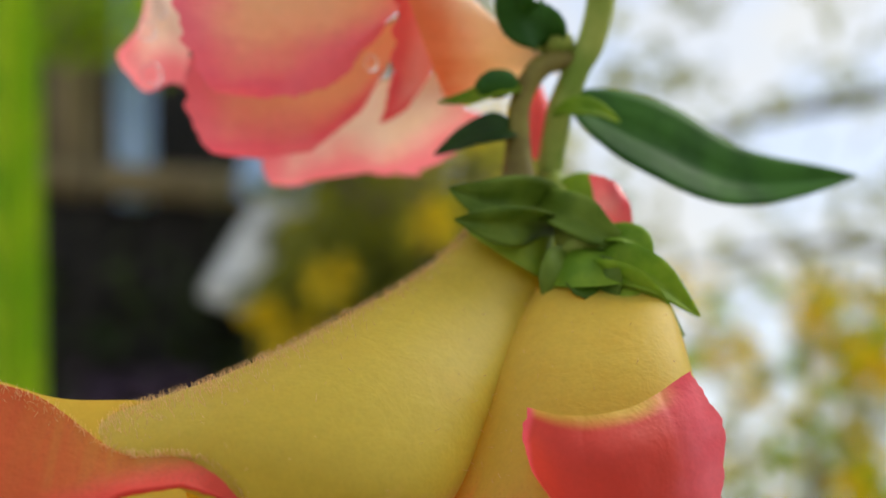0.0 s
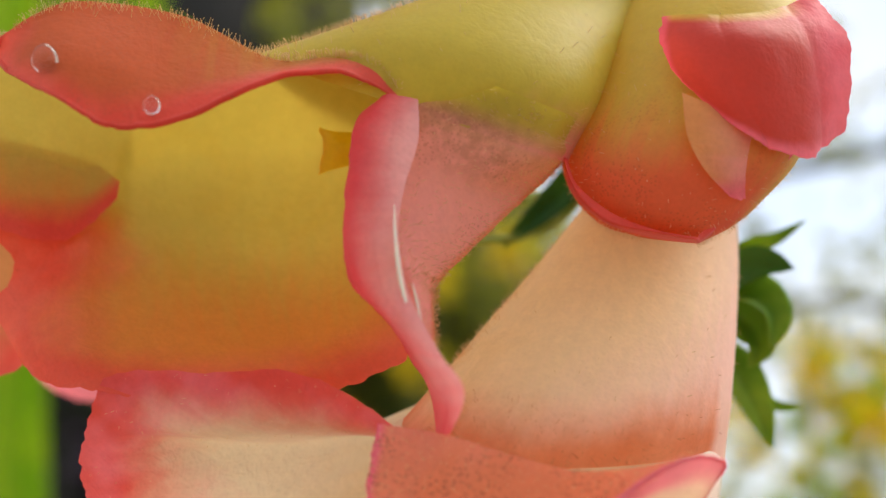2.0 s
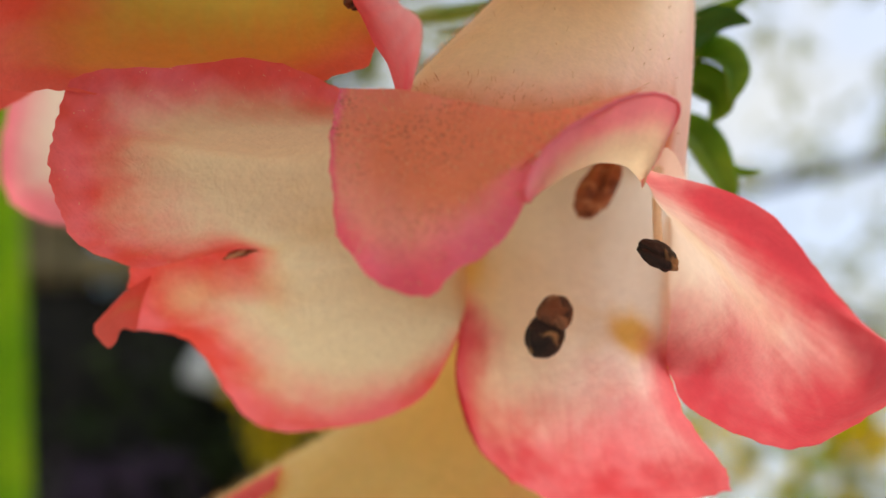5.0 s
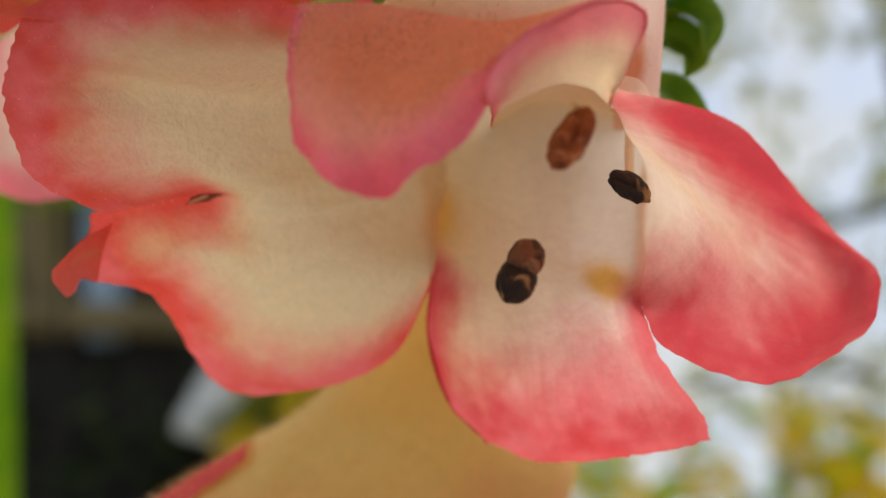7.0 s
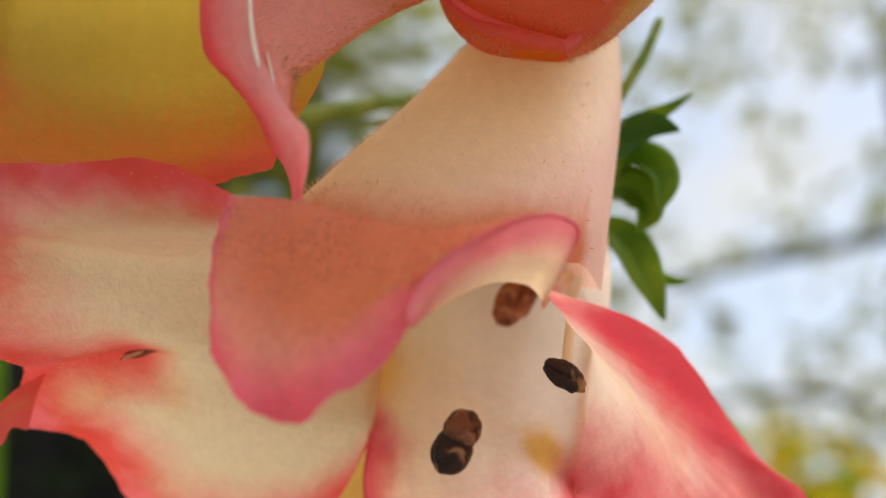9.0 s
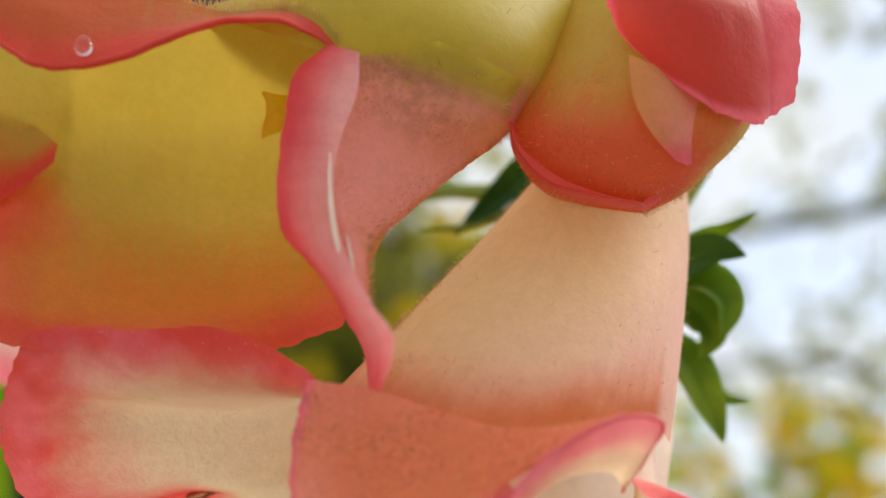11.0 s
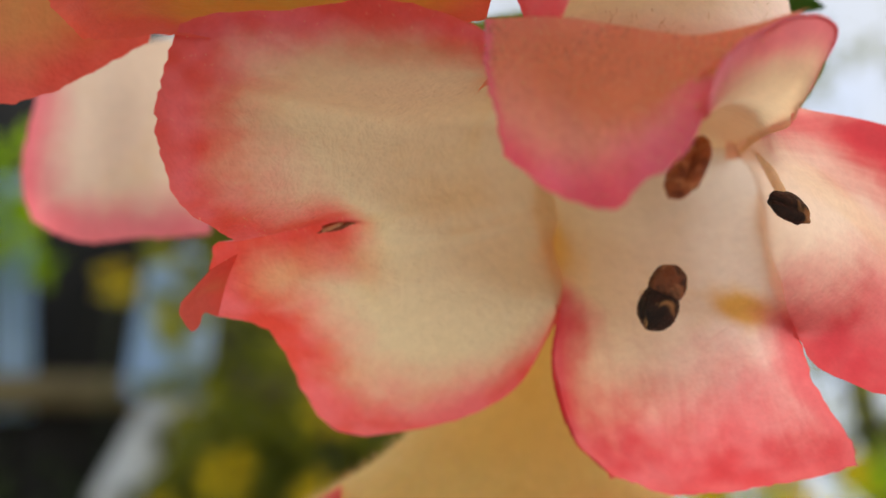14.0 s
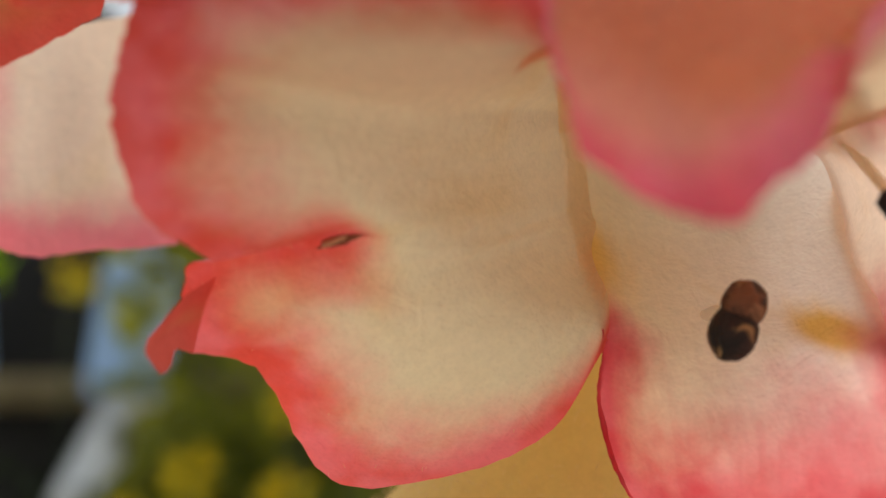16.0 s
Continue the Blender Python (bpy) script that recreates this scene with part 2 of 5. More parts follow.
def part(name, mesh, material, parent=None, label="", kind=""):
    """Links a mesh (or bmesh), given in world metres, as one object under a thing or a part."""
    if isinstance(mesh, bmesh.types.BMesh):
        bm, mesh = mesh, bpy.data.meshes.new(name)
        bm.to_mesh(mesh)
        bm.free()
    for face in mesh.polygons:
        face.use_smooth = True
    mesh.materials.append(material)
    ob = new(name, mesh)
    if parent is not None:
        ob.parent = parent
        ob.matrix_parent_inverse = full_matrix(parent).inverted()
    return tagged(ob, label, kind=kind)


def full_matrix(ob):
    """The world matrix of a thing or part, worked out without a scene update."""
    if ob.parent is None:
        return ob.matrix_basis.copy()
    return full_matrix(ob.parent) @ ob.matrix_parent_inverse @ ob.matrix_basis


def smooth_rows(points, steps):
    """Smooth curves through rows of points: (rows, ..., 3) to (steps, ..., 3)."""
    points = np.asarray(points, float)
    count = len(points)
    padded = np.concatenate([2 * points[:1] - points[1:2], points, 2 * points[-1:] - points[-2:-1]])
    s = np.linspace(0, count - 1, steps)
    i = np.minimum(s.astype(int), count - 2)
    f = (s - i).reshape((-1,) + (1,) * (points.ndim - 1))
    a, b, c, d = padded[i], padded[i + 1], padded[i + 2], padded[i + 3]
    return 0.5 * (2 * b + (c - a) * f + (2 * a - 5 * b + 4 * c - d) * f ** 2 + (3 * b - a - 3 * c + d) * f ** 3)


def surface(cage, nu, nv):
    rows = smooth_rows(cage, nu)
    return np.swapaxes(smooth_rows(np.swapaxes(rows, 0, 1), nv), 0, 1)


def normals_of(p):
    du, dv = np.gradient(p, axis=0), np.gradient(p, axis=1)
    n = np.cross(du, dv)
    return n / (np.linalg.norm(n, axis=2, keepdims=True) + 1e-9)


def wave(p, scale, seed):
    """Smooth noise over an array of points, about -0.5 to 0.5."""
    out = np.zeros(p.shape[:-1])
    for index in np.ndindex(out.shape):
        out[index] = noise.noise(Vector(p[index]) * scale + Vector((seed * 7.3, seed * 3.1, seed * 1.7)))
    return out * 0.5


def sheet(cage, nu=60, nv=48, free=("v1",), ripple=0.25, tooth=0.2, seed=1, flush=None, bead=0.0, start=0.0, crease=None, narrow=None, pleats=None, radial="v", spots=(), finish=1.0):
    """A petal: a smooth surface over a coarse cage. free: its free margins (u0, u1, v0, v1), which are finely toothed and beaded.
    start, finish: how far along u the free v margins begin and fade. crease: a fold coloured like the margin (row along u, inner end along v, depth, sharpness). narrow: by how much a margin is narrower. pleats: folds across u or v, their count and height. radial: the way of the veins. spots: stains (x, y, z, radius). flush(u, v): how strongly the warm colour shows. Returns the mesh and the points, normals and margin distances."""
    p = surface(cage, nu, nv)
    n = normals_of(p)
    lu = np.concatenate([np.zeros((1, nv)), np.cumsum(np.linalg.norm(np.diff(p, axis=0), axis=2), axis=0)])
    lv = np.concatenate([np.zeros((nu, 1)), np.cumsum(np.linalg.norm(np.diff(p, axis=1), axis=2), axis=1)], axis=1)
    away = {"u0": lu, "u1": lu[-1:] - lu, "v0": lv, "v1": lv[:, -1:] - lv}
    edge = np.full((nu, nv), 20.0)
    first = int(start * (nu - 1))
    last = int(finish * (nu - 1))
    before = np.maximum(0, lu[first:first + 1] - lu) + np.maximum(0, lu - lu[last:last + 1])
    away = {side: np.hypot(d, before) if side[0] == "v" else d for side, d in away.items()}
    for side in free:
        edge = np.minimum(edge, away[side] * (narrow or {}).get(side, 1.0))
    if crease:
        row, inner, depth, sharp = crease
        k = int(row * (nu - 1))
        way = np.linspace(0, 1, nv)
        inward = np.maximum(0, inner - way if inner > 0 else way + inner) * lv[:, -1:]
        edge = np.minimum(edge, np.hypot(sharp * (lu - lu[k:k + 1]), 1.6 * inward) + depth)
    # broad undulation, stronger near the margin
    near = np.exp(-edge / 2.5)
    p = p + n * (wave(p, 0.22, seed) * ripple * (0.35 + near))[..., None]
    p = p + n * (wave(p, 0.9, seed + 5) * ripple * 0.35 * near)[..., None]
    if pleats:
        axis, count, height = pleats
        run = np.linspace(0, 1, nu)[:, None] if axis == "u" else np.linspace(0, 1, nv)[None, :]
        fold = np.abs(np.sin(math.pi * count * run + 1.2 * wave(p, 0.3, seed + 2))) ** 0.6 - 0.6
        p = p + n * (fold * height * (0.2 + near))[..., None]
    dv, du = np.gradient(p, axis=1), np.gradient(p, axis=0)
    dv /= np.linalg.norm(dv, axis=2, keepdims=True) + 1e-9
    du /= np.linalg.norm(du, axis=2, keepdims=True) + 1e-9
    bite = (wave(p, 1.3, seed + 9) + 0.8 * wave(p, 3.6, seed + 11)) * tooth * 2.4
    for side, way in (("u0", du), ("u1", du), ("v0", dv), ("v1", dv)):
        if side in free:
            p = p + way * (bite * np.exp(-away[side] / 0.35))[..., None]
    us, vs = np.linspace(0, 1, nu), np.linspace(0, 1, nv)
    warm = np.array([[flush(u, v) if flush else 0.0 for v in vs] for u in us])
    verts = [to_world(q) for q in p.reshape(-1, 3)]
    faces = [(i * nv + j, (i + 1) * nv + j, (i + 1) * nv + j + 1, i * nv + j + 1) for i in range(nu - 1) for j in range(nv - 1)]
    edges_at, warm_at = list(edge.ravel()), list(warm.ravel())
    lines = {"u0": (p[0], warm[0]), "u1": (p[-1], warm[-1]), "v0": (p[first:, 0], warm[first:, 0]), "v1": (p[first:, -1], warm[first:, -1])}
    for side in free if bead else ():
        line, heat = lines[side]
        add_bead(line, bead * np.sin(np.linspace(0.03, math.pi - 0.03, len(line))) ** 0.5, verts, faces)
        edges_at += [0.0] * (len(line) * 5)
        warm_at += [h for h in heat for _ in range(5)]
    mesh = bpy.data.meshes.new("petal")
    mesh.from_pydata(verts, [], faces)
    across, along = (lu, lv) if radial == "v" else (lv, lu)
    mean = across.mean(axis=1 if radial == "v" else 0, keepdims=True) + 0 * across
    lay = np.stack([mean, along, np.full_like(mean, seed * 3.7)], axis=2).reshape(-1, 3)
    put_attributes(mesh, edges_at, warm_at, lay, spots)
    return mesh, p, n


def put_attributes(mesh, edges_at, warm_at, lay=None, spots=()):
    mesh.attributes.new("edge", "FLOAT", "POINT").data.foreach_set("value", np.array(edges_at, dtype=np.float32))
    x = np.array([(UNBENCH @ v.co).x / MM for v in mesh.vertices], dtype=np.float32)
    mesh.attributes.new("blush", "FLOAT", "POINT").data.foreach_set("value", np.clip((x - 0.5) / 6.5, 0, 1))
    count = len(mesh.vertices)
    full = np.zeros((count, 3), dtype=np.float32)
    if lay is not None:
        full[:len(lay)] = lay
    mesh.attributes.new("lay", "FLOAT_VECTOR", "POINT").data.foreach_set("vector", full.ravel())
    stain = np.zeros(count, dtype=np.float32)
    for *centre, radius in spots:
        stain += np.array([math.exp(-((UNBENCH @ v.co) / MM - Vector(centre)).length_squared / radius ** 2) for v in mesh.vertices], dtype=np.float32)
    mesh.attributes.new("stain", "FLOAT", "POINT").data.foreach_set("value", np.minimum(stain, 1))
    mesh.attributes.new("flush", "FLOAT", "POINT").data.foreach_set("value", np.array(warm_at, dtype=np.float32))


def add_bead(line, radius, verts, faces, sides=5, taper=True):
    """A round bead along a line of points, in millimetres, appended to a list of vertices and faces."""
    line = np.asarray(line, float)
    start = len(verts)
    ahead = np.gradient(line, axis=0)
    for k, (q, a) in enumerate(zip(line, ahead)):
        a = Vector(a).normalized() if np.linalg.norm(a) > 1e-9 else Vector((0, 0, 1))
        x = a.orthogonal().normalized() if abs(a.y) > 0.95 else a.cross(Vector((0, 1, 0))).normalized()
        y = a.cross(x)
        r = radius[k] if isinstance(radius, (list, np.ndarray)) else radius
        for s in range(sides):
            angle = 2 * math.pi * s / sides
            verts.append(to_world(Vector(q) + (x * math.cos(angle) + y * math.sin(angle)) * r))
    for k in range(len(line) - 1):
        for s in range(sides):
            a, b = start + k * sides + s, start + k * sides + (s + 1) % sides
            faces.append((a, b, b + sides, a + sides))


def rod(points, radii, sides=10, steps=30):
    """A tapering round stalk through a few points; radii in millimetres at those points."""
    line = smooth_rows(points, steps)
    size = smooth_rows(np.array(radii, float).reshape(-1, 1), steps)[:, 0]
    verts, faces = [], []
    add_bead(line, np.maximum(size, 0.02), verts, faces, sides)
    faces.append(tuple(range(sides))[::-1])
    faces.append(tuple(len(verts) - sides + s for s in range(sides)))
    mesh = bpy.data.meshes.new("rod")
    mesh.from_pydata(verts, [], faces)
    put_attributes(mesh, [1.0] * len(verts), [0.0] * len(verts))
    return mesh


def tube(rings, nu=56, nv=64, span=(0.0, 1.0), flush=None, ripple=0.12, seed=3, shape=0.85, end_edge=True, spots=(), hem=None, lean=0.0):
    """A bell-shaped tube from rings (centre x, y, z, half-width x, z, depth to the front, depth to the back).
    span: the part of the way round that is built; 0.25 is the front. Open at its wide end. hem: beyond this row the skin goes on only where v lies past a first value, in full past a second. lean: how far the right side lies behind the left."""
    rows = smooth_rows(np.array(rings, float), nu)
    angle = 2 * math.pi * np.linspace(span[0], span[1], nv)
    c, s = np.cos(angle), np.sin(angle)
    c, s = np.sign(c) * np.abs(c) ** shape, np.sign(s) * np.abs(s) ** shape
    p = np.zeros((nu, nv, 3))
    for i, (x, y, z, hx, hz, front, back) in enumerate(rows):
        p[i, :, 0] = x - hx * c
        p[i, :, 2] = z - hz * c
        p[i, :, 1] = y - np.where(s > 0, front, back) * s + lean * (1 - c) / 2
        p[i, :, 0] += 0.02 * lean * (x + hx) * (1 - c) / 2
        p[i, :, 2] += 0.02 * lean * (z - 4) * (1 - c) / 2
    vs = np.linspace(*span, nv)
    if hem:
        k = round(hem[0] * (nu - 1))
        grown = np.clip((vs - hem[1]) / (hem[2] - hem[1]), 0, 1)
        p[k:] = p[k] + (p[k:] - p[k]) * (grown ** 2 * (3 - 2 * grown))[None, :, None]
    n = normals_of(p)
    p = p + n * (wave(p, 0.2, seed) * ripple)[..., None]
    length = np.concatenate([[0], np.cumsum(np.linalg.norm(np.diff(rows[:, :3], axis=0), axis=1))])
    edge = np.repeat((length[-1] - length)[:, None], nv, 1) if end_edge else np.full((nu, nv), 9.0)
    if hem and end_edge:
        edge = np.maximum(0.6, length[k] - length)[:, None] + 9 * grown[None, :]
    us, vs = np.linspace(0, 1, nu), np.linspace(*span, nv)
    warm = np.array([[flush(u, v) if flush else 0.0 for v in vs] for u in us])
    mesh = bpy.data.meshes.new("tube")
    mesh.from_pydata([to_world(q) for q in p.reshape(-1, 3)], [],
                     [(i * nv + j, (i + 1) * nv + j, (i + 1) * nv + j + 1, i * nv + j + 1) for i in range(nu - 1) for j in range(nv - 1)
                         if hem is None or us[i + 1] <= hem[0] + 1e-6 or vs[j] >= hem[1]])
    lay = np.stack(np.broadcast_arrays(np.linspace(0, 30, nv)[None, :], length[:, None], np.array([[seed * 3.7]])), axis=2).reshape(-1, 3)
    put_attributes(mesh, edge.ravel(), warm.ravel(), lay, spots)
    return mesh, p, n


def hairs(p, n, count, length, seed, outward=None, region=None, radius=0.008):
    """Short glandular hairs with knobbed ends over a surface of points p, normals n. outward: a point the hairs point away from."""
    rng = random.Random(seed)
    verts, faces = [], []
    nu, nv = p.shape[:2]
    made = 0
    while made < count:
        u, v = rng.random(), rng.random()
        if region and rng.random() > region(u, v):
            continue
        made += 1
        fi, fj = u * (nu - 1), v * (nv - 1)
        i, j = min(int(fi), nu - 2), min(int(fj), nv - 2)
        fi, fj = fi - i, fj - j
        q = (p[i, j] * (1 - fi) + p[i + 1, j] * fi) * (1 - fj) + (p[i, j + 1] * (1 - fi) + p[i + 1, j + 1] * fi) * fj
        way = Vector(n[i, j])
        if outward is not None and way.dot(Vector(q) - Vector(outward)) < 0:
            way = -way
        way = (way + Vector((rng.uniform(-0.5, 0.5), rng.uniform(-0.5, 0.5), rng.uniform(-0.4, 0.5)))).normalized()
        size = length * rng.uniform(0.5, 1.25)
        side = way.orthogonal().normalized()
        other = way.cross(side)
        base = len(verts)
        for reach, r in ((0.0, radius), (0.8, radius * 0.55), (0.9, radius * 1.5), (1.0, radius * 0.3)):
            for k in range(3):
                a = 2.1 * k
                verts.append(to_world(Vector(q) + way * size * reach + (side * math.cos(a) + other * math.sin(a)) * r))
        for level in range(3):
            for k in range(3):
                a, b = base + level * 3 + k, base + level * 3 + (k + 1) % 3
                faces.append((a, b, b + 3, a + 3))
    mesh = bpy.data.meshes.new("hairs")
    mesh.from_pydata(verts, [], faces)
    return mesh


def blade(points, width, normal, cup=0.15, nu=26, nv=9, sharp=1.0, wavy=0.0, seed=1):
    """A leaf or sepal: a midrib through a few points, a width, the way its face looks, and how far its halves fold up."""
    line = smooth_rows(points, nu)
    ahead = np.gradient(line, axis=0)
    verts = []
    for k in range(nu):
        s = k / (nu - 1)
        a = Vector(ahead[k]).normalized()
        face = Vector(normal).normalized()
        side = a.cross(face).normalized()
        face = side.cross(a)
        half = width / 2 * max(0.03, math.sin(math.pi * s ** (0.75 * sharp)) ** 0.8)
        for j in range(nv):
            c = 2 * j / (nv - 1) - 1
            lift = cup * width * (abs(c) - 0.5) + wavy * math.sin(9 * s + 4 * c + seed) * abs(c)
            rib = -0.04 * width * max(0, 1 - abs(c) * 6)
            verts.append(Vector(line[k]) + side * half * c + face * (lift * half / width * 2 + rib))
    faces = [(i * nv + j, (i + 1) * nv + j, (i + 1) * nv + j + 1, i * nv + j + 1) for i in range(nu - 1) for j in range(nv - 1)]
    thick = Vector(normal).normalized() * max(0.12, 0.015 * width)
    under = [v - thick for v in verts]
    m = len(verts)
    rim = [j for j in range(nv)] + [i * nv + nv - 1 for i in range(1, nu)] + [(nu - 1) * nv + j for j in range(nv - 2, -1, -1)] + [i * nv for i in range(nu - 2, 0, -1)]
    faces += [tuple(m + k for k in reversed(f)) for f in faces]
    faces += [(rim[k], rim[(k + 1) % len(rim)], m + rim[(k + 1) % len(rim)], m + rim[k]) for k in range(len(rim))]
    mesh = bpy.data.meshes.new("blade")
    mesh.from_pydata([to_world(v) for v in verts + under], [], faces)
    return mesh


def lump(centre, axis, length, width, seed, flat=0.8, rough=0.035, groove=True):
    """An anther half: a ridged, shrivelled egg along an axis."""
    bm = bmesh.new()
    bmesh.ops.create_uvsphere(bm, u_segments=40, v_segments=28, radius=1)
    a = Vector(axis).normalized()
    x = a.cross(Vector((0, 1, 0))).normalized()
    y = x.cross(a)
    for v in bm.verts:
        c = v.co.copy()
        k = 1 + rough * 2 * noise.noise(c * 2.3 + Vector((seed, 0, 0))) + rough * noise.noise(c * 6 + Vector((0, seed, 0)))
        if groove:
            k -= 0.42 * math.exp(-((c.x - 0.18 * math.sin(2.4 * c.z)) / 0.17) ** 2) * max(0, c.y)
        v.co = to_world(Vector(centre) + (x * c.x * width / 2 + a * c.z * length / 2 - y * c.y * width / 2 * flat) * k)
    return bm


# ---- the flowering stalk: cages of the petals, in bench millimetres ----
D_LEFT_LOW = [
    [(-0.2, 1.5, -1.1), (-0.3, 1.5, -1.4), (-0.3, 1.5, -1.5), (-0.4, 1.5, -1.8)],
    [(-0.1, 2, 0.2), (-0.7, 2, -1.4), (-1.6, 2.5, -3.3), (-2.5, 3.5, -5.1)],
    [(-0.1, 3.7, 1.3), (-2.4, 1.5, -0.8), (-4.7, 2.5, -3.8), (-6.4, 5, -6.7)],
    [(-0, 4.7, 2.2), (-4.2, 1, 0.2), (-8.3, 1.5, -2.5), (-11, 5, -6.6)],
    [(0.4, 5.3, 3.2), (-5.7, 0.5, 1.3), (-10.3, 0, -0.5), (-13.7, 2, -2)],
    [(0.4, 5.7, 3.7), (-6.1, 0, 1.9), (-11.5, -0.5, 0.9), (-16.1, 0.5, -0.9)],
    [(0.4, 6, 4.2), (-6.7, -0.6, 2.2), (-11, -1, 2.6), (-15.9, -0.3, 1.8)],
]
D_LEFT_UP = [
    [(0.4, 6.1, 4.6), (-6.8, -0.9, 2.9), (-10.9, -1.7, 2.7), (-14.8, -2.6, 1.9)],
    [(0.4, 6.3, 5.3), (-7.5, -1.6, 3.8), (-12.2, -4.4, 3.6), (-16.5, -5.6, 3.2)],
    [(0.4, 6.6, 6.2), (-7.6, -2, 4.9), (-12.6, -5.4, 5.4), (-17.2, -6.6, 5.4)],
    [(0.7, 7.4, 7.4), (-7.2, -2.5, 6.4), (-14.2, -6.4, 7.3), (-17, -7.1, 7.3)],
    [(0.1, 6.9, 8.2), (-7, -3.5, 7), (-12.1, -7.4, 7.8), (-15.9, -7.1, 10)],
    [(-0.4, 5.4, 8.5), (-5.7, -5, 7.5), (-9.1, -8.4, 8.3), (-12.1, -7.4, 10.2)],
    [(-1.1, 2.9, 8.9), (-4.8, -6.2, 7.9), (-6.3, -8.9, 8.5), (-8.1, -8.4, 10.4)],
    [(-1.5, -1.6, 8.8), (-2.8, -6.5, 7.7), (-3.2, -8.8, 8.1), (-3.4, -9.6, 8.3)],
]
D_THROAT = [
    [(2.3, 8.5, 11), (4.2, 9.5, 12.4), (7.2, 9, 12.9), (10.1, 3.5, 11.1)],
    [(2.4, 8.3, 6.9), (4.8, 9, 8.4), (7.6, 8.5, 7.6), (10.9, 3.5, 6.7)],
    [(2.2, 5.7, 3.1), (4.6, 5.5, 3.3), (7.2, 4.7, 2.9), (10.3, 1.8, 2.4)],
    [(1.9, 2.9, 0.3), (4.4, 2.7, 0.2), (6.8, 1.4, -0.5), (9, -1.7, -0.8)],
]
D_LOWER = [
    [(-0.35, 1.8, -1.4), (-0.3, 1.7, -1.4), (1.8, 1, -2.2), (4.4, 0.4, -2.5), (7, -1.3, -2.5), (8.4, -4.3, -2.5)],
    [(-0.55, 2.3, -4.1), (-0.5, 2.2, -4.1), (2, 0.2, -5.1), (4.5, -0.8, -5.2), (7.3, -2.3, -5.1), (9.7, -3.5, -5.2)],
    [(0.35, 2.8, -7.2), (0.4, 2.7, -7.2), (2.5, 1.2, -7.5), (4.8, -0.3, -7.8), (7.8, -1.8, -7.4), (11.1, -2.8, -7.1)],
    [(2.05, 2.8, -9.1), (2.1, 2.7, -9.1), (3.8, 1.2, -9.7), (6.1, 0.2, -9.7), (8.9, -1.3, -9.1), (11.7, -2.3, -8.4)],
]
D_RIGHT = [
    [(8.3, -3.7, -2.4), (8.5, -3.9, -2.5), (8.5, -4.1, -2.6), (8.5, -4.1, -2.7)],
    [(8.9, -1, -0.8), (9.5, -2.9, -0.7), (9.7, -5.6, -2.5), (9.6, -5.1, -4.3)],
    [(9.6, 2.1, 1.8), (9.9, -3.3, 1.3), (11.6, -8.6, -2.3), (12.7, -7.1, -5.4)],
    [(10, 3.3, 3.1), (9.5, -5, 2.5), (13, -11.6, -1.5), (15.7, -9.1, -3.5)],
    [(10, 3.5, 4.2), (8.8, -5.6, 3.5), (12.2, -12.1, 0.3), (15.6, -11.1, -1)],
    [(9.7, 3.6, 5.3), (7.8, -6.1, 4.5), (10.8, -11.1, 2.4), (13.1, -12.6, 0.9)],
    [(8.9, 3.4, 6.4), (7.3, -6.8, 5.2), (8.4, -9.9, 4.4), (10.6, -11.1, 4.4)],
    [(7, -6.1, 5.9), (6.7, -7.9, 5.8), (6.6, -9.1, 5.8), (6.7, -9.6, 5.9)],
]
D_FLAP = [
    [(-5, -10.5, 9), (-5.2, -12, 7), (-5, -13, 5.1), (-4.8, -13.5, 3.6)],
    [(-2.7, -11.3, 8.9), (-3.9, -13, 6.5), (-3.7, -14.4, 4.1), (-3.4, -15.1, 2.1)],
    [(-0.4, -11.9, 8.4), (-2.4, -13.5, 5.7), (-2.2, -14.8, 3.6), (-1.8, -15.3, 1.6)],
    [(1.9, -12.3, 7.9), (-0.7, -14, 5.5), (-0.7, -15, 3.8), (-0.8, -15.3, 2.5)],
    [(3.8, -12.7, 8.1), (0.4, -14, 5.6), (0.6, -14.6, 4.5), (0.7, -14.9, 3.4)],
    [(4.9, -12.9, 8.4), (1.4, -14, 6), (1.5, -14.2, 5.4), (1.6, -14.3, 4.7)],
    [(6, -12.6, 8.8), (2.2, -13.6, 6.6), (2.5, -13.5, 6.1), (2.6, -13.3, 5.8)],
]
D_CURL = [
    [(1.6, -15.2, 5.3), (1.6, -15, 4.9), (1.8, -14, 4.7), (1.9, -11.7, 4.9), (2.4, -0.5, 5.6)],
    [(2.3, -14.6, 6.5), (2.5, -13.8, 5.9), (2.7, -12, 5.3), (3.4, -4.7, 6.2), (3, 10.9, 7)],
    [(3.7, -13.6, 7.6), (4, -12.8, 6.9), (4.3, -10.5, 6.1), (5.1, 1.3, 7.5), (4.9, 12.5, 8)],
    [(5.5, -12.8, 8.4), (5.7, -12, 7.3), (5.6, -9.6, 6.1), (6.8, 2.7, 7.6), (6.8, 12.5, 8)],
    [(7, -12.2, 8.4), (6.7, -11.4, 7.1), (6.1, -9.4, 5.8), (7.8, 2.3, 7.1), (8.7, 10.9, 7.4)],
    [(7.3, -11.4, 7.6), (6.9, -10.8, 6.5), (6.4, -9.2, 5.4), (8.2, 0.3, 6.4), (10, 7.7, 6.8)],
    [(6.5, -10.2, 5.9), (6.4, -10, 5.7), (6.4, -9.2, 5.2), (7.5, -3.7, 5.7), (9.4, 5, 6)],
]
